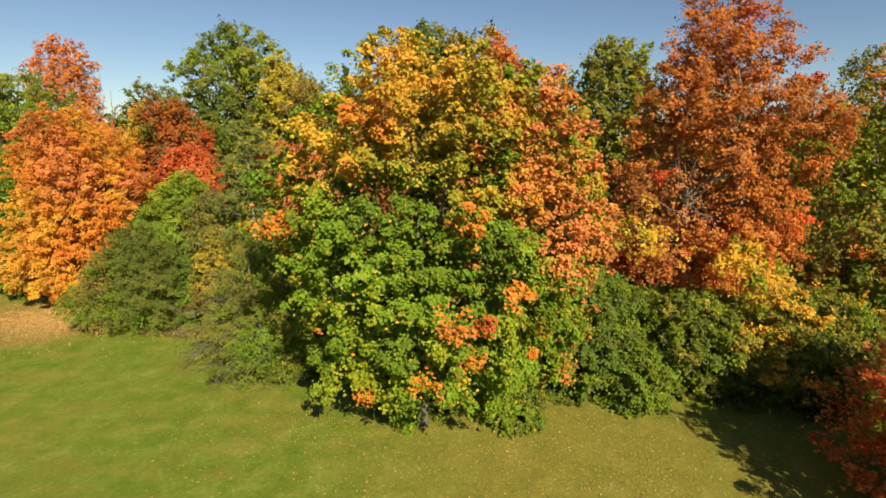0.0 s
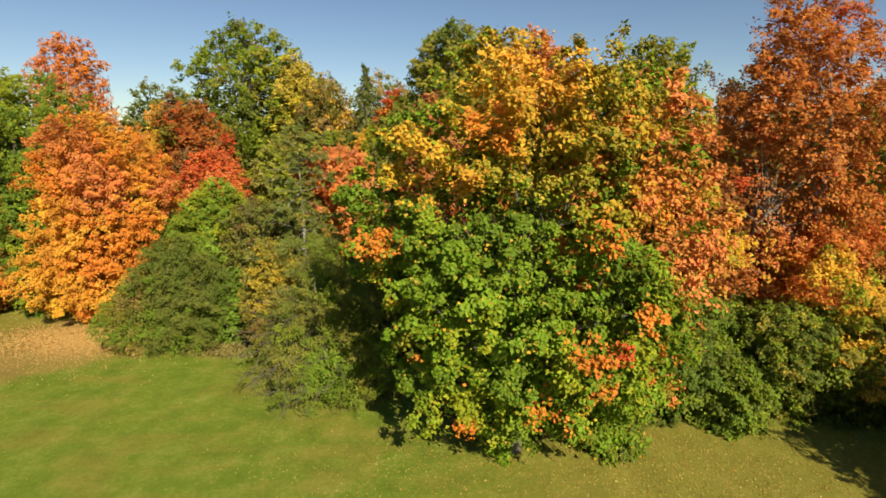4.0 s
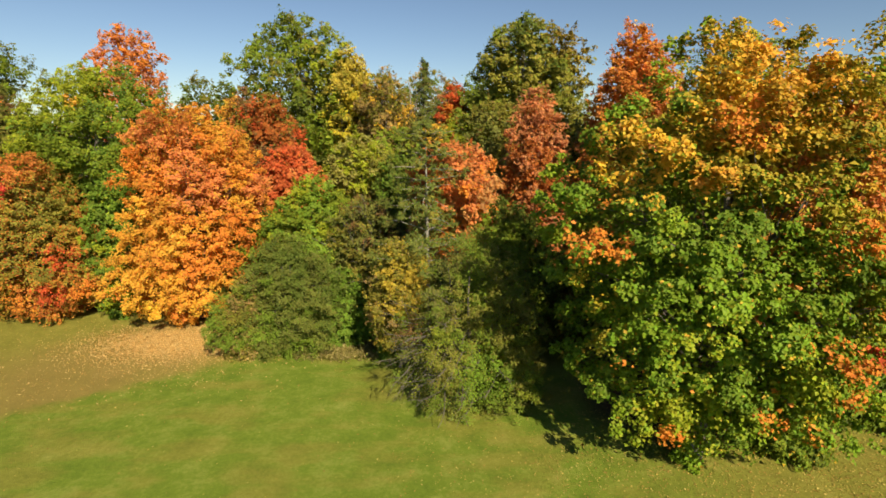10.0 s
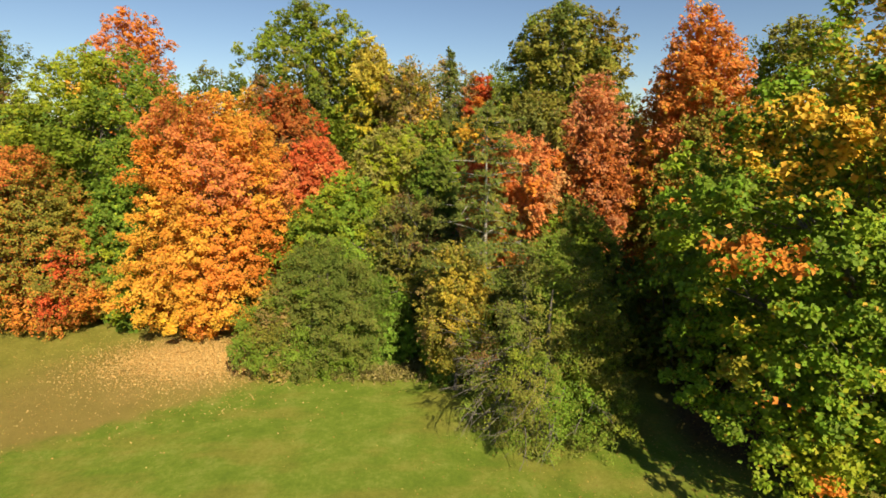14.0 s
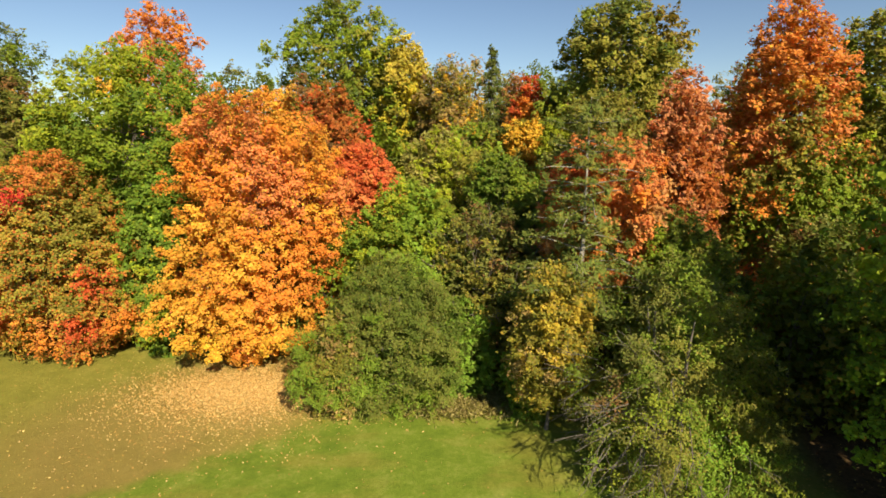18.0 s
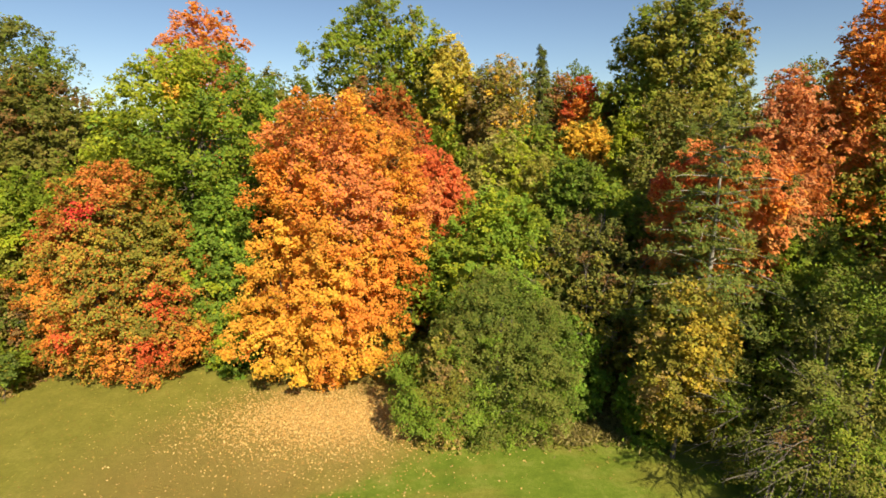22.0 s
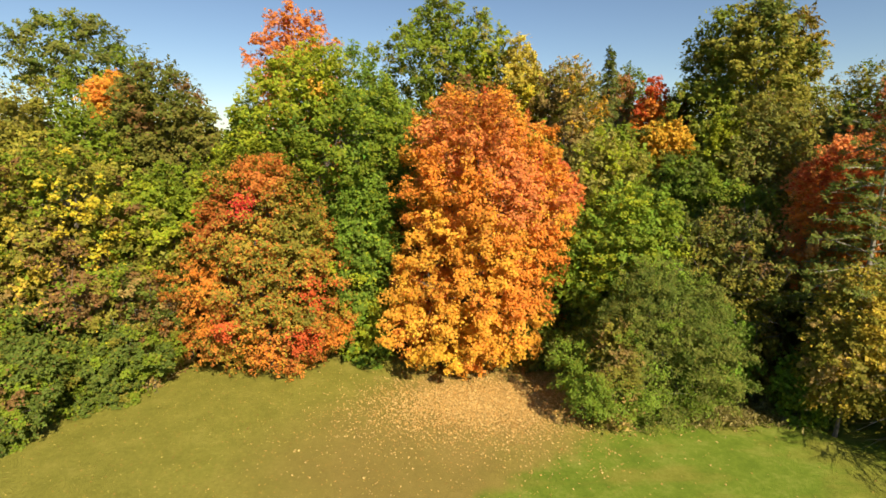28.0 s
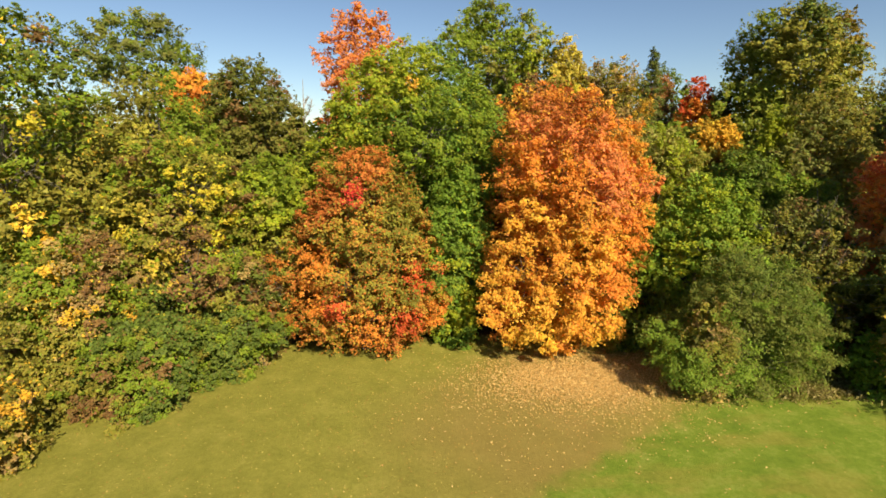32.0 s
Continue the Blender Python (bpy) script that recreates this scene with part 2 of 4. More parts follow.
def curve(rng, a, c, sag=0.0, wander=0.1, steps=7):
    t = np.linspace(0, 1, steps)[:, None]
    a, c = np.asarray(a, float), np.asarray(c, float)
    w = rng.normal(size=(2, 3)) * wander * np.linalg.norm(c - a)
    p = a + (c - a) * t + w[0] * np.sin(np.pi * t) * 0.6 + w[1] * np.sin(2 * np.pi * t) * 0.3
    p[:, 2] += sag * np.sin(np.pi * t[:, 0])
    return p


def smooth_field(rng, p, scale, waves=7):
    """A soft random field, about -1 to 1, over points."""
    k = rng.normal(size=(waves, 3)) / scale
    return np.cos(p @ k.T + rng.uniform(0, 6.28, waves)).sum(1) / math.sqrt(waves) / 1.2


# ---- leaf colours (diffuse) ----
GREEN, DEEP, LIME, OLIVE = (0.180, 0.240, 0.024), (0.116, 0.152, 0.025), (0.31, 0.35, 0.030), (0.240, 0.220, 0.036)
YELLOW, GOLD, AMBER, ORANGE = (0.56, 0.45, 0.045), (0.68, 0.41, 0.050), (0.74, 0.385, 0.055), (0.72, 0.265, 0.045)
SALMON, RUST, RED, CRIMSON = (0.66, 0.24, 0.075), (0.42, 0.135, 0.032), (0.58, 0.11, 0.035), (0.58, 0.055, 0.040)
FRESH = (0.150, 0.235, 0.030)
TAN, BROWN, GREYGREEN, PINE = (0.40, 0.28, 0.095), (0.22, 0.125, 0.045), (0.190, 0.200, 0.045), (0.165, 0.185, 0.045)


def tinted(rng, p, owner, centres, base, patches, spread, blotch):
    """Colours for leaves at p: each clump takes one of the base colours by a soft field, then patches of another colour."""
    cols, weights = np.array([c for c, _ in base]), np.cumsum([w for _, w in base])
    f = smooth_field(rng, centres, blotch) + rng.normal(size=len(centres)) * 0.35
    order = np.argsort(np.argsort(f)) / max(len(f) - 1, 1) * weights[-1]
    pick = np.minimum(np.searchsorted(weights, order), len(cols) - 1)
    leaf_pick = pick[owner].copy()
    stray = rng.random(len(p)) < spread
    leaf_pick[stray] = rng.integers(0, len(cols), stray.sum())
    tint = cols[leaf_pick]
    for px, py, pz, r, c in patches:
        d = np.linalg.norm((0.75 * p + 0.25 * centres[owner] - np.array([px, py, pz])) / np.array([1, 1.8, 1]), axis=1) / r
        tint[rng.random(len(p)) < np.clip((1.3 - d) * 1.7, 0, 0.88)] = c
    tint = tint * (1 + rng.normal(size=(len(p), 1)) * 0.08) * (1 + rng.normal(size=(len(centres), 1)) * 0.10)[owner]
    return np.clip(tint * (1 + rng.normal(size=(len(p), 3)) * 0.06), 0.004, 0.8)


def profile(u, wide, foot, point):
    low = foot + (1 - foot) * np.sqrt(np.clip(1 - ((wide - u) / wide) ** 2, 0, 1))
    high = np.clip(1 - (np.clip(u - wide, 0, 1) / (1 - wide)) ** point, 0, 1) ** (1 / 1.7)
    return np.where(u < wide, low, high)


def outline_at(z, outline):
    return np.interp(z, [q[0] for q in outline], [q[1] for q in outline])


def clump_centres(rng, h, rx, ry, z0, wide, foot, point, clump, lobes, count, hollow=0.3, apart=0.75, outline=None):
    """Places for leafy boughs near the skin of a lobed crown, kept apart from one another, and loose places further in."""
    m = count * 7
    u = rng.random(m * 3)
    if outline:
        most = max(q[1] for q in outline)
        shape = lambda u: outline_at(z0 + (h - z0) * u, outline) / most
    else:
        shape = lambda u: profile(u, wide, foot, point)
    u = u[rng.random(m * 3) < 0.10 + shape(u)][:m]
    m = len(u)
    a = rng.uniform(0, 2 * np.pi, m)
    d = np.stack([np.cos(a), np.sin(a), (u - 0.5) * 2.2], 1)
    bump = 1 + lobes * smooth_field(rng, d, 0.40) + 0.55 * lobes * smooth_field(rng, d, 0.17)
    f = np.clip(1 - np.abs(rng.normal(size=m)) * hollow, 0.1, 1.05)
    r = shape(u) * bump
    z = z0 + (h - z0) * np.clip(u * (1 + 0.22 * lobes * smooth_field(rng, d, 0.45)), 0.0, 1.02)
    skin = np.stack([r * np.cos(a) * (rx - clump * 0.8), r * np.sin(a) * (ry - clump * 0.8), z], 1)
    p = skin * np.stack([f, f, np.ones(m)], 1)
    p[:, 2] = np.clip(p[:, 2], z0 + clump * 0.25, h - clump * 0.30)
    keep = np.empty((count, 3))
    n, gap = 0, clump * apart
    for q in p:
        if n == count:
            break
        if n == 0 or (((keep[:n] - q) ** 2).sum(1) > gap * gap).all():
            keep[n] = q
            n += 1
    inner = skin * np.stack([0.84 * np.sqrt(rng.random(m)), np.zeros(m), np.ones(m)], 1)[:, [0, 0, 2]]
    inner[:, 2] = z0 + (inner[:, 2] - z0) * 0.94
    return keep[:n], inner


def clump_leaves(rng, centres, mid, clump, per, flat, size, slim_up, sunny=0.0, tufty=0.25, twigs=6):
    """Leaves on sprays: from each place a few twigs fan out and droop a little, with leaves to both sides in a shelf and tufts towards the ends.
    sunny: how much thinner the crown is on its shaded north side; tufty: the share of leaves that stand in tufts."""
    thick = 1.22 - 1.02 * np.clip((centres[:, 1] - mid[1]) / max(np.abs(centres[:, 1] - mid[1]).max(), 0.1) * 1.4 + 0.1, 0, 1) * sunny
    per_each = np.maximum(1, (per * rng.uniform(0.5, 1.5, len(centres)) * thick).astype(int))
    owner = np.repeat(np.arange(len(centres)), per_each)
    n, shape = len(owner), (len(centres), twigs)
    out = unit((centres - mid) * np.array([1, 1, 0.7]))
    way = unit(out[:, None] * 0.85 + rng.normal(size=(*shape, 3)) * np.array([0.65, 0.65, 0.5]) + np.array([0, 0, 0.10]))
    reach = clump * rng.uniform(0.5, 1.55, shape)
    tuft = clump * rng.uniform(0.22, 0.42, shape)
    face = unit(np.array([0, 0, 1.0]) + out[:, None] * 0.45 + rng.normal(size=way.shape) * 0.25)
    side = unit(np.cross(way, face))
    face = np.cross(side, way)
    face = face * np.where(face[..., 2:3] < 0, -1, 1)
    j = rng.integers(0, twigs, n)
    w, sd, fc, ln, tf, o = way[owner, j], side[owner, j], face[owner, j], reach[owner, j][:, None], tuft[owner, j][:, None], out[owner]
    s = rng.random((n, 1)) ** 0.75
    fan = w * ln * s + sd * ln * rng.normal(size=(n, 1)) * 0.28 * (1.15 - 0.75 * s) + fc * ln * rng.normal(size=(n, 1)) * 0.16 * flat
    d = unit(rng.normal(size=(n, 3)) + o * 0.45 + np.array([0, 0, 0.45]))
    ball = w * ln * 0.8 + d * tf * rng.random((n, 1)) ** 0.42 * np.array([1, 1, 0.75 * flat])
    in_tuft = rng.random((n, 1)) < tufty
    p = centres[owner] + np.where(in_tuft, ball, fan)
    p[:, 2] -= 0.14 * ln[:, 0] * s[:, 0] ** 2
    p[:, 2] = np.maximum(p[:, 2], 0.05)
    nrm = unit(np.where(in_tuft, d * 0.5, fc * 0.45) + o * 0.32 + np.array([0.16, -0.30, 0.1 + 0.5 * slim_up]) + rng.normal(size=(n, 3)) * 0.36)  # leaves turn a little to the sun
    return p, nrm, size * rng.uniform(0.6, 1.4, n), owner


def tree(name, label, x, y, h, rx, base, ry=None, z0=0.5, wide=0.4, foot=0.55, point=2.2, clump=0.6, count=300, per=60,
         leaf=0.16, flat=0.75, lobes=0.2, patches=(), trunk=0.2, limbs=6, bark=None, mat=None, spread=0.12, blotch=2.5, slim=0.8,
         seed=1, category="tree", hollow=0.18, up=0.3, lean=(0, 0), stems=1, leader=0.8, fill=0.22, apart=0.85, shoots=0.12, plain=True, wisps=0, wisp_way=(0, 0, 0),
         outline=None, thin=(), tufty=0.25):
    """A tree or shrub standing at (x, y): trunk, limbs and the leaf clumps they carry. patches are in world metres."""
    rng = np.random.default_rng(seed)
    bark, mat, ry = bark or BARK, mat or LEAF, ry or rx
    if plain:
        per, leaf = int(per * 1.8), leaf * 0.76
    root = tagged(new(name), label, category)
    root.location = (x, y, 0)
    centres, inner = clump_centres(rng, h, rx, ry, z0, wide, foot, point, clump, lobes, count, hollow, apart, outline)
    centres[:, :2] += np.array(lean) * (centres[:, 2:3] / h)
    mid = np.array([lean[0] * 0.5, lean[1] * 0.5, z0 + (h - z0) * 0.42])
    stem_paths, stem_lines = [], []
    for s in range(stems):
        a = rng.uniform(0, 6.28)
        foot_at = np.array([math.cos(a), math.sin(a), 0]) * (0 if stems == 1 else 0.12 * rx)
        top = np.array([lean[0] * leader, lean[1] * leader, h * leader]) + np.array([math.cos(a), math.sin(a), 0]) * (0.05 if stems == 1 else 0.35) * rx
        p = curve(rng, foot_at - np.array([0, 0, 0.15]), top, 0, 0.035, 10)
        w = trunk * (1 - np.linspace(0, 0.88, 10))
        w[0] *= 1.35
        stem_lines.append((p, w))
        stem_paths.append(p)
    for line in stem_lines:
        child("trunk", tubes("trunk", [line], bark, 9), root)
    p, nrm, size, owner = clump_leaves(rng, centres, mid, clump, per, flat, leaf, up, 1.0, tufty)
    # shoots that stand out from the crown
    if shoots:
        pick = rng.integers(0, len(centres), max(1, int(len(centres) * shoots)))
        way = unit(unit(centres[pick] - mid) + np.array([0, 0, 0.5]) + rng.normal(size=(len(pick), 3)) * 0.3)
        reach = clump * rng.uniform(1.0, 2.1, (len(pick), 1))
        k = max(5, per // 3)
        along = rng.random((len(pick), k, 1))
        sp = centres[pick][:, None] + way[:, None] * reach[:, None] * (0.35 + 0.65 * along) + rng.normal(size=(len(pick), k, 3)) * clump * 0.22 * (1.25 - along)
        sp = sp.reshape(-1, 3)
        sp[:, 2] = np.maximum(sp[:, 2], 0.06)
        p, owner = np.concatenate([p, sp]), np.concatenate([owner, np.repeat(pick, k)])
        nrm = np.concatenate([nrm, unit(np.repeat(way, k, 0) * 0.5 + rng.normal(size=(len(sp), 3)) * 0.6 + np.array([0, 0, 0.3]))])
        size = np.concatenate([size, leaf * rng.uniform(0.6, 1.2, len(sp))])
    # sparser, larger-looking leaves further in, which close the crown
    extra = inner[rng.integers(0, len(inner), int(len(p) * fill))] + rng.normal(size=(int(len(p) * fill), 3)) * 0.3
    extra[:, 2] = np.maximum(extra[:, 2], 0.1)
    some = np.arange(0, len(centres), 4)
    near = np.concatenate([some[np.argmin(((centres[some][None] - q[:, None]) ** 2).sum(2), axis=1)] for q in np.array_split(extra, max(1, len(extra) // 500))])
    p, owner = np.concatenate([p, extra]), np.concatenate([owner, near])
    nrm = np.concatenate([nrm, unit(rng.normal(size=(len(extra), 3)) + np.array([0, -0.3, 0.4]))])
    size = np.concatenate([size, leaf * rng.uniform(1.2, 2.0, len(extra))])
    # places where the crown has shed most of its leaves
    for tx, ty, tz, r in thin:
        stay = (np.linalg.norm(p - np.array([tx - x, ty - y, tz]), axis=1) > r * rng.uniform(0.6, 1.3, len(p))) | (rng.random(len(p)) < 0.15)
        p, nrm, size, owner = p[stay], nrm[stay], size[stay], owner[stay]
    local = [(px - x, py - y, pz, r, c) for px, py, pz, r, c in patches]
    tint = tinted(rng, p, owner, centres, base, local, spread, blotch)
    # main limbs, each with the foliage that it carries
    tips = centres[rng.permutation(len(centres))][:limbs * 6]
    chosen = [tips[0]]
    for _ in range(limbs - 1):
        dist = np.min([((tips - c) ** 2).sum(1) for c in chosen], axis=0)
        chosen.append(tips[np.argmax(dist)])
    chosen = np.array(chosen)
    home = np.argmin(((centres[:, None] - chosen[None]) ** 2).sum(2), axis=1)
    for k in range(limbs):
        stem = stem_paths[k % stems]
        tip = chosen[k]
        start = stem[np.argmin(np.abs(stem[:, 2] - tip[2] * 0.55))]
        line = curve(rng, start, start + (tip - start) * 0.82, 0.0, 0.07, 8)
        lines = [(line, trunk * 0.42 * (1 - np.linspace(0, 0.85, 8)))]
        for c in np.flatnonzero(home == k)[::2]:
            q = line[min(7, 2 + int(rng.integers(0, 5)))]
            lines.append((curve(rng, q, q + (centres[c] - q) * 0.8, 0, 0.08, 4), np.linspace(trunk * 0.08, trunk * 0.02, 4)))
        limb = child("limb", tubes("limb", lines, bark, 4), root)
        sel = np.flatnonzero(home[owner] == k)
        if len(sel):
            child("foliage", leaf_sheet(rng, p[sel], nrm[sel], size[sel], tint[sel], mat, "foliage", slim, plain=plain), limb, kind="stuff")
    if wisps:
        # bare forked twigs that stick out of the leaves
        score = unit(centres - mid) @ np.array(wisp_way) + rng.random(len(centres)) * 0.9
        for c in centres[np.argsort(-score)[:wisps]]:
            way = unit(unit(c - mid) + rng.normal(size=3) * 0.35 + np.array(wisp_way) * 0.4)
            far = c + way * clump * rng.uniform(1.2, 2.6)
            far[2] = max(far[2], 0.2)
            line = curve(rng, c - way * clump * 0.6, far, 0, 0.07, 5)
            lines = [(line, np.linspace(0.022, 0.006, 5))]
            for j in range(3):
                q = line[2 + j % 2]
                lines.append((curve(rng, q, q + (way + rng.normal(size=3) * 0.5) * clump * 0.8, 0, 0.08, 3), np.linspace(0.011, 0.004, 3)))
            child("bare_twig", tubes("bare_twig", lines, BARK, 4), root)
    return root


def conifer(name, label, x, y, h, r, base, z0, tiers, per_tier, per, needle, seed, droop=0.1, trunk=0.2, bark=None, point=1.0, patches=(), tuft=0.3):
    """A pine or spruce: a straight stem with tiers of level boughs carrying tufts of needles."""
    rng = np.random.default_rng(seed)
    bark = bark or BARK
    root = tagged(new(name), label, "tree")
    root.location = (x, y, 0)
    stem = curve(rng, (0, 0, -0.15), (rng.normal() * 0.1, rng.normal() * 0.1, h), 0, 0.006, 12)
    child("trunk", tubes("trunk", [(stem, trunk * (1 - np.linspace(0, 0.93, 12)))], bark, 8), root)
    for k in range(tiers):
        u = (k + rng.uniform(-0.2, 0.2)) / tiers
        z = z0 + (h - z0) * np.clip(u, 0, 0.985)
        reach = r * (1 - max(u, 0)) ** point * rng.uniform(0.7, 1.15) + 0.08
        lines, cs = [], []
        for j in range(per_tier):
            a = 6.28 * (j + rng.uniform(-0.3, 0.3)) / per_tier + k * 0.9
            ln = reach * rng.uniform(0.6, 1.1)
            line = curve(rng, (0, 0, z), (math.cos(a) * ln, math.sin(a) * ln, z - droop * ln + rng.normal() * 0.3), 0.05 * ln, 0.05, 6)
            lines.append((line, np.linspace(trunk * 0.22, trunk * 0.05, 6)))
            for s in np.linspace(0.35, 1.0, max(3, int(ln * 2.2))):
                q = line[int(s * 5)]
                for side in (-1, 0, 1):
                    w = side * 0.32 * ln * (1.1 - s)
                    cs.append(q + np.array([-math.sin(a) * w, math.cos(a) * w, rng.normal() * 0.08]))
        bough = child("bough", tubes("bough", lines, bark, 4), root)
        cs = np.array(cs)
        p, nrm, size, owner = clump_leaves(rng, cs, np.array([0, 0, z - 0.6]), tuft * (0.55 + 0.6 * (1 - u)), per, 0.5, needle, 0.5)
        local = [(px - x, py - y, pz, rr, c) for px, py, pz, rr, c in patches]
        tint = tinted(rng, p, owner, cs, base, local, 0.15, 1.5)
        child("needles", leaf_sheet(rng, p, nrm, size, tint, NEEDLE, "needles", 0.24, 0.1, plain=True), bough, kind="stuff")
    return root


def bare_tree(name, label, x, y, h, r, seed, bark=None, base=((TAN, 1),), leaves=500, trunk=0.24):
    """A tree that has shed nearly all its leaves: stem, limbs and fine upright twigs."""
    rng = np.random.default_rng(seed)
    root = tagged(new(name), label, "tree")
    root.location = (x, y, 0)
    stem = curve(rng, (0, 0, -0.15), (rng.normal() * 0.3, rng.normal() * 0.3, h * 0.92), 0, 0.02, 12)
    child("trunk", tubes("trunk", [(stem, trunk * (1 - np.linspace(0, 0.9, 12)))], bark or PALE_BARK, 7), root)
    ends = []
    for k in range(11):
        a, s = 2.4 * k + rng.uniform(-0.4, 0.4), stem[3 + int(rng.integers(0, 7))]
        ln = r * rng.uniform(0.55, 1.1) * (1.15 - s[2] / h)
        tip = s + np.array([math.cos(a) * ln, math.sin(a) * ln, ln * rng.uniform(0.8, 1.7)])
        tip[2] = min(tip[2], h)
        line = curve(rng, s, tip, 0, 0.06, 7)
        lines = [(line, np.linspace(trunk * 0.4, trunk * 0.08, 7))]
        for j in range(34):
            q = line[2 + int(rng.integers(0, 5))]
            e = q + np.array([rng.normal() * 0.4, rng.normal() * 0.4, rng.uniform(0.3, 1.0)]) * ln * 0.42
            lines.append((curve(rng, q, e, 0, 0.08, 4), np.linspace(trunk * 0.13, trunk * 0.05, 4)))
            ends.append(e)
        child("limb", tubes("limb", lines, bark or PALE_BARK, 4), root)
    if leaves:
        ends = np.array(ends)
        p, nrm, size, owner = clump_leaves(rng, ends, ends.mean(0), 0.35, max(1, leaves // len(ends)), 0.8, 0.2, 0.3)
        child("leaves", leaf_sheet(rng, p, nrm, size, tinted(rng, p, owner, ends, base, [], 0.2, 2.0), LEAF, "leaves"), root, kind="stuff")
    return root


# ---- ground ----
def spaced(lo, hi, near_lo, near_hi, step):
    mid = np.arange(near_lo, near_hi, step)
    out = near_hi + (hi - near_hi) * np.linspace(0, 1, 14) ** 3
    back = near_lo - (near_lo - lo) * np.linspace(0, 1, 14)[::-1][:-1] ** 3
    return np.concatenate([back, mid, out])


def ground_height(x, y):
    return 0.05 * np.sin(x * 0.31 + 1.0) * np.cos(y * 0.27) + 0.03 * np.sin(x * 0.83 + y * 0.61)


gx, gy = spaced(-1500, 1500, -60, 40, 0.8), spaced(-1500, 1500, -6, 60, 0.8)
GX, GY = np.meshgrid(gx, gy, indexing="ij")
fade = np.exp(-((GX + 12) / 80) ** 4 - ((GY - 25) / 60) ** 4)
GZ = ground_height(GX, GY) * fade
ii, jj = np.meshgrid(np.arange(len(gx) - 1), np.arange(len(gy) - 1), indexing="ij")
ii, jj, w = ii.ravel(), jj.ravel(), len(gy)
ground_me = fast_mesh("ground", np.stack([GX, GY, GZ], -1).reshape(-1, 3), np.stack([ii * w + jj, (ii + 1) * w + jj, (ii + 1) * w + jj + 1, ii * w + jj + 1], 1), ground_material())
ground_me.polygons.foreach_set("use_smooth", np.ones(len(ground_me.polygons), bool))
tagged(new("ground", ground_me), "mown green lawn turning tan and brown under the trees", "lawn", kind="structure")


def scatter(name, label, rng, xy, size, cols, mat, rise, flat=0.25, slim=0.8, category="fallen leaves"):
    n = len(xy)
    p = np.c_[xy, ground_height(xy[:, 0], xy[:, 1]) + rise * rng.random(n) + 0.012]
    nrm = unit(np.array([0, 0, 1.0]) + rng.normal(size=(n, 3)) * flat)
    tint = np.array(cols)[rng.integers(0, len(cols), n)] * (1 + rng.normal(size=(n, 1)) * 0.15)
    ob = new(name, leaf_sheet(rng, p, nrm, size * rng.uniform(0.6, 1.3, n), np.clip(tint, 0.01, 0.85), mat, name, slim))
    return tagged(ob, label, category, kind="stuff")



# ---- the trees along the lawn ----
# where the big maple has turned, high and low in its crown
MAPLE_HIGH = [(-0.4, 15.5, 12.4, 2.8, (0.42, 0.33, 0.042)), (-1.2, 15.4, 12.6, 1.9, GOLD), (-0.6, 15.6, 13.4, 1.17, AMBER), (-2.1, 15.1, 11.5, 0.78, ORANGE), (-4.2, 16.5, 10.6, 1.17, GOLD), (-3.1, 14.9, 10.0, 0.78, AMBER), (-5.3, 16.6, 8.4, 0.78, ORANGE), (-5.3, 16.4, 6.7, 0.78, YELLOW),
              (-0.4, 13.7, 8.3, 0.78, AMBER), (0.7, 13.6, 8.0, 0.92, ORANGE), (1.2, 14.0, 9.3, 0.73, ORANGE), (0.4, 14.0, 9.8, 0.32, AMBER), (4.0, 16.1, 10.5, 1.43, AMBER), (4.0, 15.3, 8.8, 1.23, ORANGE), (4.2, 15.6, 7.7, 1.04, SALMON), (3.2, 16.6, 12.0, 1.43, GOLD)]
MAPLE_LOW = [(-2.7, 14.4, 5.2, 0.95, LIME), (-0.3, 14.0, 4.9, 0.86, LIME), (-2.3, 14.0, 6.3, 0.64, LIME), (2.1, 14.4, 5.0, 1.01, LIME), (-2.6, 15.6, 2.6, 1.20, LIME), (0.3, 13.7, 6.0, 0.70, ORANGE), (1.2, 13.9, 5.8, 0.40, RED), (2.5, 14.2, 6.5, 0.52, ORANGE), (1.8, 13.9, 6.4, 0.34, ORANGE), (4.1, 15.6, 5.7, 0.40, ORANGE), (3.4, 15.4, 5.0, 0.40, ORANGE),
             (3.3, 15.9, 3.8, 0.40, ORANGE), (1.1, 14.4, 4.2, 0.46, ORANGE), (-0.4, 14.5, 3.5, 0.52, ORANGE), (-1.1, 13.9, 5.4, 0.46, GOLD), (-4.1, 16.1, 4.1, 0.52, ORANGE), (-3.2, 14.9, 4.8, 0.34, RED), (-2.7, 14.9, 4.1, 0.29, ORANGE), (-2.7, 16.1, 2.1, 0.40, ORANGE), (0.9, 14.9, 3.1, 0.40, YELLOW)]
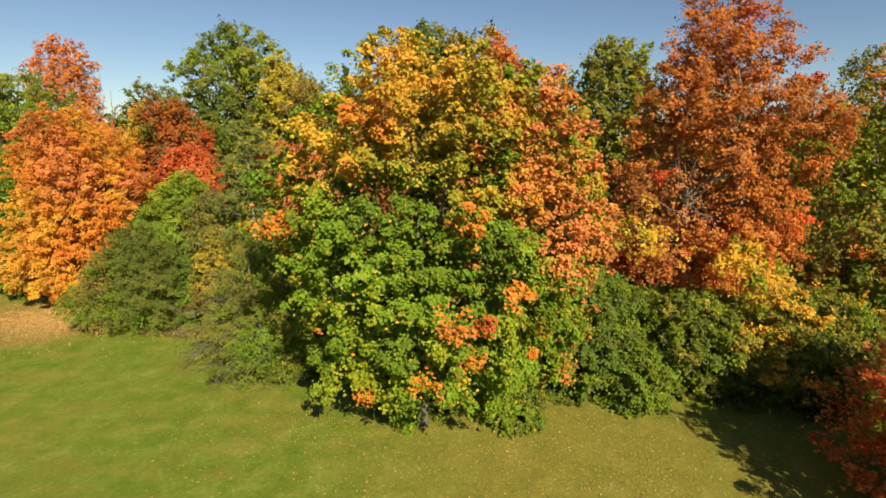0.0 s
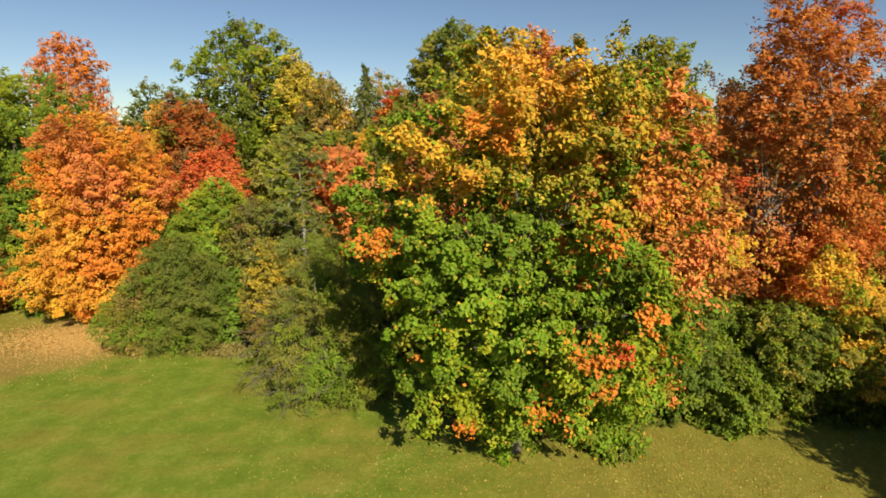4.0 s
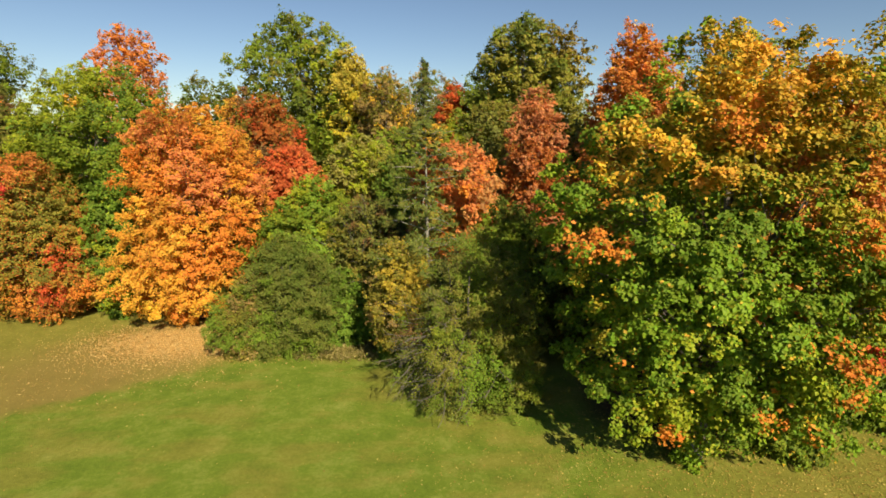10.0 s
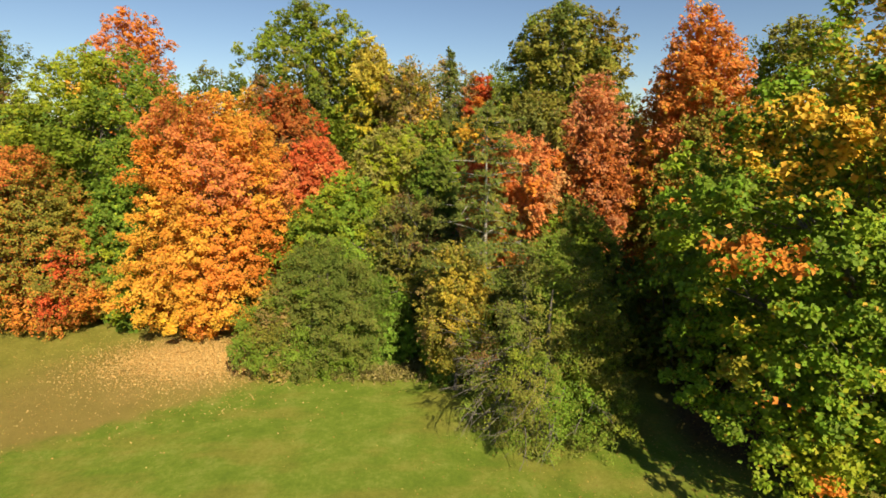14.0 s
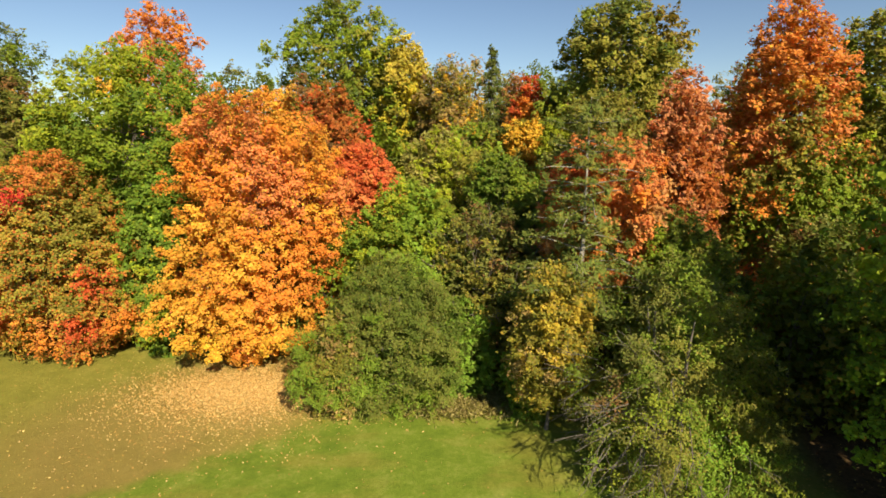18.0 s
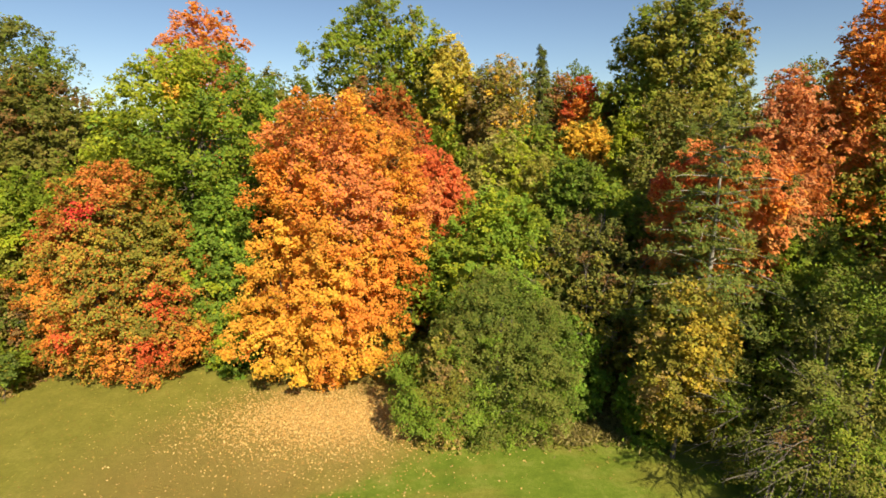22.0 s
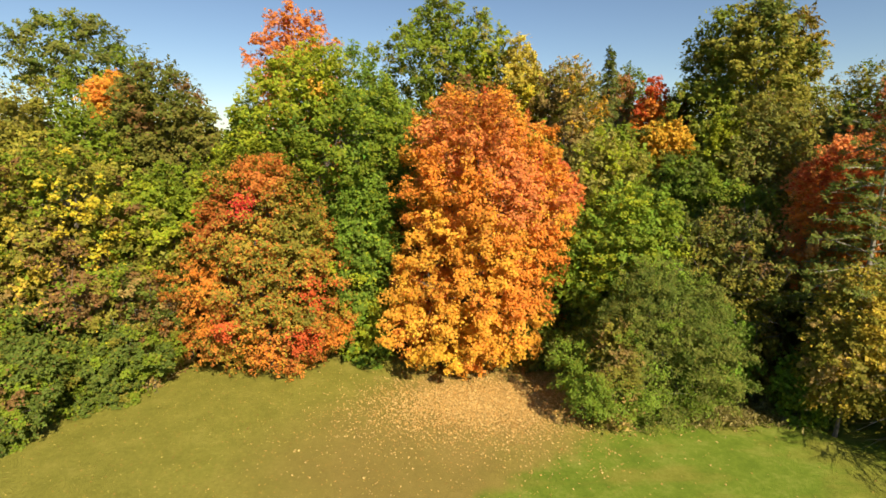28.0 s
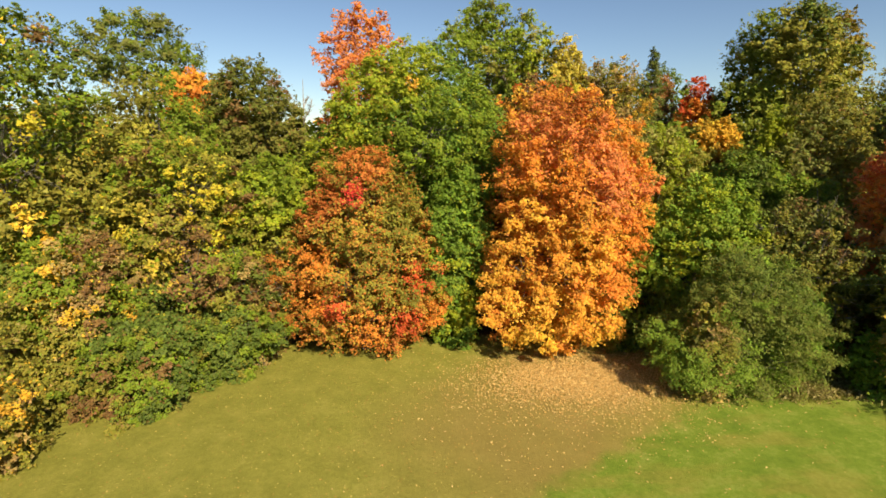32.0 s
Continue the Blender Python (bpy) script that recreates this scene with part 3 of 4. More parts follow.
tree("maple_tree", "large green sugar maple turning orange, boughs down to the lawn", -0.8, 18.0, 13.9, 5.35,
     [((0.175, 0.275, 0.024), 7), ((0.135, 0.215, 0.022), 3.5), ((0.24, 0.325, 0.028), 1.8), ((0.34, 0.31, 0.035), 0.5), ((0.56, 0.36, 0.05), 0.15)], ry=4.4, z0=0.4,
     outline=[(0.5, 0.5), (1.5, 1.2), (2.5, 2.9), (3.5, 4.4), (5.0, 5.2), (6.5, 5.3), (8.0, 5.1), (10.0, 4.3), (11.8, 3.0), (13.2, 1.7), (14.1, 0.5)], lean=(-0.2, -0.2),
     clump=0.88, count=400, per=420, leaf=0.126, flat=0.75, lobes=0.30, apart=1.05, fill=0.04, hollow=0.32, tufty=0.65, shoots=0.05,
     patches=MAPLE_HIGH + MAPLE_LOW, trunk=0.30, limbs=14, seed=11, blotch=1.6, spread=0.10, plain=False, up=0.35)
tree("maple_tree", "slimmer maple beside the big one, green below and amber above", 3.3, 18.3, 13.0, 2.8, [(AMBER, 3), ((0.62, 0.26, 0.06), 5), (SALMON, 2.5), ((0.36, 0.31, 0.035), 2.5), ((0.185, 0.285, 0.024), 1.5)], z0=2.0, wide=0.6, foot=0.25, point=2.0, clump=0.7, count=190, per=190, leaf=0.135, tufty=0.5, lobes=0.3, fill=0.08, seed=96, trunk=0.16, plain=False, blotch=1.2,
     patches=[(3.6, 16.5, 4.4, 2.0, (0.185, 0.285, 0.024)), (3.0, 16.5, 2.0, 1.6, (0.185, 0.285, 0.024)), (4.6, 16.4, 5.8, 0.35, ORANGE)])
tree("maple_tree", "tall maple with rust-red leaves and a pale forked trunk showing", 13.2, 24.9, 17.6, 5.6,
     [((0.50, 0.180, 0.040), 6), ((0.56, 0.22, 0.06), 2), (RED, 0.5), ((0.36, 0.145, 0.045), 2)], ry=4.4, z0=4.4, outline=[(4.4, 3.0), (6.5, 5.0), (9.0, 5.4), (12.0, 4.6), (14.5, 3.3), (16.4, 2.0), (17.6, 0.8)],
     clump=0.85, count=400, per=130, leaf=0.165, lobes=0.34, patches=[(17.5, 22, 7.0, 1.2, ORANGE), (12, 21.5, 5.4, 1.0, GOLD), (9.6, 21.5, 7.2, 1.2, GOLD), (8.8, 22.5, 6.6, 0.8, YELLOW), (16, 21, 7.4, 1.2, RED)],
     trunk=0.36, limbs=10, bark=PALE_BARK, seed=12, stems=3, leader=0.75, hollow=0.42, fill=0.05, apart=0.95, thin=[(11.3, 21.4, 7.4, 2.0), (11.8, 22.4, 9.6, 1.4), (12.2, 23.0, 6.2, 1.8), (12.3, 23.2, 8.4, 1.8)])
tree("maple_tree", "small salmon and gold maple in front of the tall one", 14.0, 23.0, 7.2, 2.7, [(SALMON, 5), ((0.66, 0.22, 0.05), 3), (GOLD, 1.6), (LIME, 0.6)], z0=2.2, wide=0.5, foot=0.5, clump=0.55, count=120, per=130, leaf=0.14, seed=93, trunk=0.1, lobes=0.4, patches=[(12.0, 21.2, 3.8, 0.8, GOLD)])
tree("maple_tree", "dense sugar maple in full orange, golden lower down", -23.8, 32.7, 12.4, 4.15,
     [((0.70, 0.325, 0.048), 6), (ORANGE, 4), (AMBER, 2.5), (SALMON, 1.2)], ry=3.7, z0=0.9, outline=[(0.9, 2.0), (1.6, 3.2), (2.6, 3.9), (4.5, 4.0), (7.0, 3.75), (9.3, 3.4), (11.0, 2.6), (12.6, 0.8)],
     clump=0.70, count=620, per=250, leaf=0.104, flat=0.8, lobes=0.20, apart=1.0, fill=0.08, hollow=0.24,
     patches=[(-25.5, 30.7, 11.0, 1.3, SALMON), (-23.3, 29.8, 10.3, 1.1, SALMON), (-22.2, 29.6, 8.5, 1.4, SALMON), (-24.0, 30.5, 12.0, 1.2, RUST), (-26.1, 30.3, 9.6, 0.9, ORANGE), (-24.7, 29.4, 8.6, 1.0, ORANGE), (-26.1, 29.9, 7.3, 0.9, AMBER), (-26.5, 29.9, 5.8, 1.1, AMBER), (-26.7, 30.0, 4.0, 1.1, AMBER), (-23.7, 28.9, 5.6, 1.0, AMBER), (-24.7, 29.0, 2.9, 1.3, AMBER),
              (-21.6, 29.5, 2.6, 1.0, AMBER), (-21.7, 29.4, 4.8, 1.1, ORANGE), (-24.2, 28.8, 4.3, 0.5, ORANGE), (-20.7, 30.4, 6.3, 1.0, ORANGE), (-25.7, 29.6, 1.5, 1.0, GOLD), (-22.5, 29.2, 1.4, 0.8, GOLD), (-20.2, 31.5, 4.0, 1.4, (0.64, 0.225, 0.040))],
     trunk=0.26, limbs=10, seed=13, blotch=1.4, plain=False, tufty=0.5, thin=[(-23.2, 29.6, 10.9, 1.0)])
tree("maple_tree", "smaller rounded maple, half green, with orange and crimson patches", -33.5, 33.2, 9.6, 4.15,
     [(OLIVE, 4), ((0.40, 0.29, 0.045), 4.5), ((0.56, 0.22, 0.045), 4), (RUST, 2)], ry=3.4, z0=0.7, outline=[(0.7, 1.9), (1.2, 3.0), (2.0, 3.7), (4.0, 3.8), (6.5, 3.1), (8.5, 2.0), (9.9, 0.6)],
     clump=0.62, count=540, per=190, leaf=0.098, flat=0.7, lobes=0.16, apart=0.95, fill=0.13, plain=False,
     patches=[(-31.5, 31.2, 7.0, 1.0, OLIVE), (-33.7, 31.1, 8.2, 0.65, CRIMSON), (-33.3, 32.2, 9.5, 1.2, (0.56, 0.20, 0.045)), (-30.8, 30.7, 4.2, 0.8, RED), (-31.4, 30.2, 2.2, 0.75, RED), (-33.6, 29.6, 2.0, 0.9, ORANGE), (-34.8, 29.8, 2.9, 0.75, RED), (-35.6, 30.5, 5.1, 0.9, ORANGE), (-36.0, 30.5, 3.3, 0.85, ORANGE),
              (-31.5, 30.1, 3.7, 0.6, OLIVE), (-30.1, 31.5, 2.3, 0.6, ORANGE), (-35.5, 31.7, 7.7, 1.2, RUST), (-33.0, 29.8, 1.2, 0.8, ORANGE)],
     trunk=0.2, limbs=9, seed=14, blotch=1.3, spread=0.5, tufty=0.4)
tree("hawthorn_tree", "scrubby grey-green small tree with bare twigs low on its shaded side", -8.3, 22.6, 7.2, 3.0,
     [((0.24, 0.235, 0.045), 3), ((0.27, 0.32, 0.037), 1.4), ((0.18, 0.25, 0.032), 4), ((0.20, 0.21, 0.05), 3)], ry=2.5, z0=0.15, wide=0.32, foot=0.8, point=1.35, clump=0.56, count=430, per=110, leaf=0.088, lobes=0.34, shoots=0.22, apart=0.95, hollow=0.26, flat=0.8,
     patches=[(-11.0, 21, 3.8, 0.6, BROWN), (-8.0, 20.2, 2.0, 1.0, (0.17, 0.27, 0.03))], trunk=0.16, limbs=8, seed=15, stems=4, slim=0.6, wisps=80, wisp_way=(-0.8, -0.4, -0.3), thin=[(-10.9, 21.6, 1.6, 1.3), (-10.8, 21.8, 3.2, 0.9)])
tree("viburnum_bush", "large rounded dark green bush at the lawn's edge", -17.5, 28.0, 6.0, 3.15,
     [((0.125, 0.168, 0.030), 5), ((0.170, 0.190, 0.038), 4), ((0.180, 0.265, 0.032), 3)], ry=2.9, z0=0.1, wide=0.36, foot=0.82, point=1.7, clump=0.58, count=460, per=130, leaf=0.092, lobes=0.36, hollow=0.27, shoots=0.2, trunk=0.1, limbs=7, stems=5, seed=16,
     category="bush", slim=0.6, patches=[(-19.6, 26.5, 2.8, 0.8, OLIVE)])
tree("young_ash_tree", "fresh green young tree rising behind the dark bush", -16.6, 32.2, 8.6, 3.2,
     [((0.19, 0.29, 0.034), 5), (LIME, 2), (GREEN, 2)], z0=0.2, wide=0.5, foot=0.6, clump=0.52, count=357, per=74, leaf=0.153, seed=17, patches=[(-18.5, 30, 8, 0.6, AMBER)])
conifer("white_pine_tree", "open white pine with level boughs and a pale stem", -10.1, 26.8, 12.1, 3.1, [((0.135, 0.175, 0.034), 6), ((0.18, 0.20, 0.045), 3), (OLIVE, 1)], 3.6, 17, 6, 26, 0.14, 18, -0.02, 0.15, PALE_BARK, 0.5, tuft=0.30)
tree("box_elder_tree", "small yellow-olive sapling under the pine", -11.5, 25.4, 6.3, 1.6, [((0.44, 0.33, 0.045), 4), (OLIVE, 4), (TAN, 0.6)], z0=1.3, clump=0.35, count=220, per=49, leaf=0.111, seed=19, trunk=0.07, hollow=0.24)
tree("ash_tree", "tall full green tree behind the maples, lime at the top", -31.2, 37.0, 14.9, 5.7,
     [((0.138, 0.222, 0.030), 6), (GREEN, 2), (LIME, 0.6)], ry=4.0, z0=0.3, wide=0.5, foot=0.6, point=2.8, clump=0.8, count=520, per=100, leaf=0.175, lobes=0.22, trunk=0.28, seed=20,
     patches=[(-31.6, 35, 14.3, 2.2, LIME), (-33.4, 35, 12.8, 1.4, LIME), (-31.0, 34.5, 12.9, 0.35, AMBER)])

# ---- shrubs on the right ----
tree("honeysuckle_bush", "broad green bush beside the big maple", 6.9, 22.2, 5.2, 3.3, [((0.12, 0.185, 0.028), 4), (DEEP, 3), (GREEN, 2), (FRESH, 1)], z0=0.1, wide=0.4, foot=0.85, clump=0.45, count=462, per=68, leaf=0.136, seed=30, category="bush", lobes=0.36, stems=4, trunk=0.08)
tree("honeysuckle_bush", "bright green low bush at the lawn's edge", 8.3, 19.7, 2.6, 1.6, [(GREEN, 4), (FRESH, 2), (DEEP, 3)], z0=0.05, wide=0.4, foot=0.9, clump=0.35, count=231, per=62, leaf=0.128, seed=31, category="bush", stems=3, trunk=0.05)
tree("buckthorn_bush", "dark green bush with a few yellow leaves", 11.6, 20.9, 4.2, 2.9, [(DEEP, 5), (GREEN, 4), (OLIVE, 2), (GOLD, 0.6)], z0=0.05, wide=0.4, foot=0.9, clump=0.42, count=420, per=68, leaf=0.128, seed=32, category="bush", lobes=0.36, stems=4, trunk=0.07)
tree("buckthorn_bush", "dark bush with yellowing tips", 16.2, 20.6, 4.6, 3.2, [(DEEP, 4), (OLIVE, 3), (GREEN, 2), (GOLD, 1.1)], z0=0.05, wide=0.4, foot=0.9, clump=0.45, count=462, per=68, leaf=0.136, seed=33, category="bush", stems=4, trunk=0.07)
tree("honeysuckle_bush", "leafy green undergrowth at the foot of the maple", 2.7, 18.6, 2.5, 1.6, [(GREEN, 4), (FRESH, 2), (DEEP, 3), (GOLD, 0.3)], z0=0.05, wide=0.4, foot=0.9, clump=0.35, count=252, per=55, leaf=0.128, seed=34, category="bush", stems=3, trunk=0.05)
tree("maple_tree", "orange and yellow maple behind the dark bushes", 23.6, 27.8, 15.4, 5.4, [(AMBER, 3), (ORANGE, 3), (OLIVE, 4), (GREEN, 2)], z0=0.5, clump=0.66, count=504, per=68, leaf=0.187, seed=35, trunk=0.25)
tree("red_maple_tree", "near red maple with crimson leaves casting shade on the lawn", 16.1, 12.4, 6.8, 4.1, [((0.68, 0.15, 0.045), 4), (SALMON, 5), (CRIMSON, 1), (ORANGE, 2)], z0=0.4, wide=0.26, clump=0.55, count=520, per=80, leaf=0.135, hollow=0.3, lobes=0.35, fill=0.1, seed=36, trunk=0.13, limbs=6)

# ---- the second row ----
tree("red_maple_tree", "thin-crowned maple with coral red leaves above the green tree", -34.0, 47.7, 19.2, 3.2, [(SALMON, 6), (ORANGE, 2)], z0=6, wide=0.62, foot=0.35, point=2.6, clump=0.59, count=315, per=46, leaf=0.204, lobes=0.3, seed=40, hollow=0.27, bark=PALE_BARK)
tree("maple_tree", "rust-orange maple with a bright red lower bough", -22.1, 42.0, 14.1, 3.6, [(RUST, 6), (RED, 2), (BROWN, 1), (OLIVE, 1)], z0=3.0, wide=0.5, foot=0.6, clump=0.59, count=378, per=68, leaf=0.187, seed=41, lobes=0.25, patches=[(-25.0, 40, 13.0, 1.5, AMBER), (-24.6, 39.5, 11.2, 1.2, GOLD), (-20.6, 39, 12.5, 2.0, RUST)])
tree("red_maple_tree", "small bright red maple crown", -19.5, 38.6, 10.0, 2.35, [((0.58, 0.135, 0.045), 4), (SALMON, 2), (ORANGE, 0.6)], z0=4.5, wide=0.5, clump=0.49, count=189, per=62, leaf=0.170, seed=42, trunk=0.12)
tree("oak_tree", "tall dark green oak against the sky", -22.4, 59.0, 22.4, 7.2, [(DEEP, 1), (GREEN, 6), (OLIVE, 1.5), (LIME, 2)], z0=3, wide=0.55, foot=0.6, clump=0.91, count=504, per=68, leaf=0.272, lobes=0.3, seed=43, trunk=0.4)
tree("ash_tree", "yellow ash beside the dark oak", -16.8, 54.8, 18.8, 2.7, [(YELLOW, 3), (OLIVE, 3), (GREEN, 1)], z0=4, patches=[(-16.8, 52.3, 16.8, 2.4, (0.54, 0.43, 0.07)), (-16.2, 52.3, 13.5, 1.4, YELLOW)], wide=0.55, clump=0.66, count=273, per=58, leaf=0.230, seed=44)
tree("elm_tree", "pale olive small tree in the wood's edge", -14.5, 41.0, 11.1, 2.7, [((0.36, 0.34, 0.085), 4), (LIME, 2), (OLIVE, 2)], z0=1.5, wide=0.55, clump=0.52, count=273, per=62, leaf=0.170, seed=45)
tree("poplar_tree", "thin tan-leaved tree, half bare", -13.0, 50.5, 16.6, 2.6, [(TAN, 5), (OLIVE, 3), (GOLD, 1)], z0=3, wide=0.5, clump=0.49, count=315, per=27, leaf=0.187, seed=46, hollow=0.27)
conifer("spruce_tree", "narrow dark spruce with a pointed top", -9.6, 52.6, 17.7, 4.4, [(DEEP, 4), (PINE, 5)], 4.5, 26, 7, 16, 0.2, 47, 0.18, 0.2, None, 0.95, tuft=0.26)
tree("red_maple_tree", "thinning red-brown maple with upright twigs", -3.5, 32.6, 13.7, 2.1, [(RUST, 3), ((0.52, 0.21, 0.085), 5), (SALMON, 1.5)], z0=3, wide=0.55, foot=0.5, clump=0.49, count=315, per=46, leaf=0.170, seed=48, hollow=0.27, bark=PALE_BARK)
tree("maple_tree", "soft orange young maple behind the pine", -8.6, 29.4, 10.5, 2.8, [(SALMON, 5), (ORANGE, 2), ((0.60, 0.30, 0.10), 2)], z0=4.6, wide=0.55, clump=0.45, count=252, per=58, leaf=0.162, seed=49, patches=[(-11.0, 28.2, 9.5, 1.2, RED), (-10.0, 27.5, 8.4, 1.0, (0.62, 0.17, 0.04))])
tree("oak_tree", "broad green oak turning bronze on one side", -0.5, 48.2, 20.0, 5.9, [(DEEP, 1), ((0.29, 0.27, 0.045), 5), ((0.21, 0.25, 0.032), 4)], z0=3, wide=0.58, foot=0.6, clump=0.85, count=560, per=68, leaf=0.272, lobes=0.24, seed=50, trunk=0.4, bark=PALE_BARK, patches=[(3.0, 45, 19.0, 2.6, (0.26, 0.19, 0.03)), (4.4, 44.5, 16.0, 1.8, (0.42, 0.33, 0.05))])
tree("maple_tree", "tall orange maple, green and yellow below", 3.7, 35.8, 17.8, 4.4, [((0.64, 0.24, 0.05), 4), (AMBER, 1.0), (SALMON, 2), (OLIVE, 1.5)], z0=1.0, wide=0.33, point=1.25, clump=0.66, count=546, per=68, leaf=0.204, seed=51, patches=[(2.0, 32.3, 8.6, 1.6, OLIVE), (5.0, 32.5, 8.2, 2.2, GREEN), (2.6, 32.3, 11, 1.0, OLIVE), (3.0, 32.2, 6.0, 2.5, GREEN), (1.4, 32.5, 7.4, 0.8, ORANGE)])
tree("oak_tree", "green treetop far behind the maples", 13.6, 41.5, 17.8, 4.3, [(GREEN, 4), (OLIVE, 3), (LIME, 1)], z0=5, wide=0.6, point=3.0, clump=0.84, count=252, per=58, leaf=0.272, seed=52)
tree("birch_tree", "small golden crown among the green", -8.2, 45.6, 11.5, 2.2, [(GOLD, 4), (AMBER, 2), (OLIVE, 2)], z0=7.4, wide=0.6, clump=0.49, count=147, per=55, leaf=0.196, seed=53)
tree("maple_tree", "slim orange maple among the far trees", -7.0, 50.0, 15.4, 1.9, [(ORANGE, 5), (RED, 2)], z0=4, clump=0.49, count=147, per=52, leaf=0.221, seed=54)
tree("red_maple_tree", "small red maple far inside the wood", -4.4, 51.0, 14.0, 1.6, [(RED, 3), (RUST, 3), (OLIVE, 3)], z0=4, clump=0.56, count=147, per=52, leaf=0.238, seed=55)
tree("vine_clad_tree", "slender trunk covered in lime green creeper", -7.4, 40.2, 12.4, 1.5, [(LIME, 4), (GREEN, 3)], z0=2, wide=0.6, clump=0.42, count=210, per=46, leaf=0.170, seed=56)
tree("hornbeam_tree", "round olive-brown tree at the wood's edge", -40.1, 39.9, 14.4, 3.5, [((0.18, 0.175, 0.034), 5), ((0.15, 0.165, 0.03), 5), (BROWN, 0.8)], z0=2, wide=0.55, foot=0.6, clump=0.55, count=560, per=64, leaf=0.175, seed=57, lobes=0.15)
tree("maple_tree", "bright orange maple crown showing over the olive trees", -45.6, 46.0, 14.3, 2.2, [(ORANGE, 5), (AMBER, 4)], z0=11.6, clump=0.63, count=231, per=58, leaf=0.221, seed=58)
tree("locust_tree", "tall open-crowned blue-green tree with see-through branches", -52.2, 54.4, 19.6, 5.2, [(GREYGREEN, 4), (DEEP, 3), (GREEN, 2)], z0=14.6, wide=0.5, foot=0.45, clump=1.0, count=105, per=80, hollow=0.4, fill=0.03, leaf=0.255, lobes=0.35, seed=59, trunk=0.4)
tree("cherry_tree", "yellow-green tree at the corner of the lawn", -48.2, 32.4, 15.2, 4.6, [(OLIVE, 5), (GOLD, 0.6), (GREEN, 3), (YELLOW, 0.4), (DEEP, 2), (BROWN, 0.4)], z0=0.5, wide=0.5, clump=0.59, count=504, per=68, leaf=0.170, seed=60, lobes=0.28)
tree("elm_tree", "olive and yellow tree tangled with vines", -41.8, 32.8, 10.2, 3.4, [(OLIVE, 5), (YELLOW, 0.8), (GREEN, 2), (BROWN, 0.8)], z0=1.0, hollow=0.32, fill=0.1, wide=0.55, clump=0.49, count=420, per=58, leaf=0.153, seed=61, lobes=0.25, patches=[(-39.9, 30.8, 8.4, 1.0, YELLOW), (-41.0, 30.0, 9.0, 0.9, YELLOW), (-42.6, 29.8, 7.4, 0.9, (0.42, 0.34, 0.05)), (-41.4, 29.6, 5.2, 0.9, (0.46, 0.34, 0.05)), (-40.4, 30.0, 4.6, 1.0, BROWN), (-42.0, 29.8, 3.4, 1.2, DEEP)])
tree("elm_tree", "pale green tree beside the small maple", -38.0, 34.6, 9.4, 2.3, [(OLIVE, 5), (LIME, 1.5), (GREEN, 2)], z0=1.5, wide=0.6, clump=0.49, count=294, per=62, leaf=0.162, seed=62)
tree("buckthorn_bush", "tangled dark shrub with brown twigs", -39.4, 33.2, 5.4, 2.4, [(OLIVE, 3), (BROWN, 3), (DEEP, 2), (TAN, 1.5)], z0=0.1, wisps=50, wisp_way=(0.1, -0.7, 0.2), wide=0.5, foot=0.8, clump=0.42, count=315, per=43, leaf=0.128, seed=63, category="bush", stems=4, trunk=0.08, hollow=0.24)
tree("dogwood_bush", "low green bush edging the lawn, a little red in it", -42.2, 28.9, 3.3, 2.4, [((0.12, 0.165, 0.03), 5), (GREEN, 3), (OLIVE, 1.5), (BROWN, 0.6)], z0=0.05, wide=0.4, foot=0.9, clump=0.39, count=315, per=62, leaf=0.119, seed=64, category="bush", lobes=0.4, stems=4, trunk=0.05)
tree("dogwood_bush", "low dark green bush edging the lawn", -39.5, 31.3, 3.0, 2.0, [((0.12, 0.165, 0.03), 5), (GREEN, 3), (OLIVE, 1)], z0=0.05, wide=0.4, foot=0.9, clump=0.35, count=231, per=58, leaf=0.119, seed=65, category="bush", lobes=0.4, stems=4, trunk=0.05)
tree("buckthorn_bush", "yellowing bush by the corner tree", -44.9, 29.8, 6.6, 2.8, [(OLIVE, 4), (GOLD, 0.8), (GREEN, 3), (TAN, 1.2), (BROWN, 0.8)], z0=0.1, wide=0.5, foot=0.8, clump=0.45, count=378, per=58, leaf=0.136, seed=66, category="bush", stems=4, trunk=0.08)
tree("sumac_bush", "golden low bush in the lawn's corner", -46.2, 24.8, 3.0, 2.2, [(GOLD, 1.5), (OLIVE, 4), (TAN, 2)], z0=0.05, wide=0.45, foot=0.9, clump=0.39, count=231, per=52, leaf=0.128, seed=67, category="bush", stems=3, trunk=0.05)
bare_tree("bare_tree", "nearly leafless pale tree against the sky", -32.4, 61.0, 17.8, 3.4, 70, leaves=900, base=[(TAN, 3), (GREYGREEN, 1)])
bare_tree("bare_tree", "grey leafless tree against the sky", -41.4, 65.0, 17.6, 3.2, 71, leaves=0)
bare_tree("bare_tree", "bare grey crown over the wood", -13.6, 60.0, 18.8, 3.6, 72, leaves=200)
bare_tree("bare_tree", "bare grey crown behind the poplar", -10.9, 61.0, 18.4, 3.2, 73, leaves=0)

tree("willow_tree", "grey-olive willow inside the wood", -4.6, 39.6, 13.0, 3.7, [(GREYGREEN, 4), (OLIVE, 4), (BROWN, 0.6)], z0=1.0, wide=0.55, clump=0.7, count=330, per=55, leaf=0.2, seed=68, shoots=0.3)
tree("hazel_bush", "green rounded shrub between the pine and the dark thicket", -6.2, 27.3, 7.8, 2.5, [(GREEN, 5), (DEEP, 3), (OLIVE, 1)], z0=0.2, wide=0.5, foot=0.7, clump=0.5, count=260, per=60, leaf=0.14, seed=69, category="bush", stems=3, trunk=0.07)

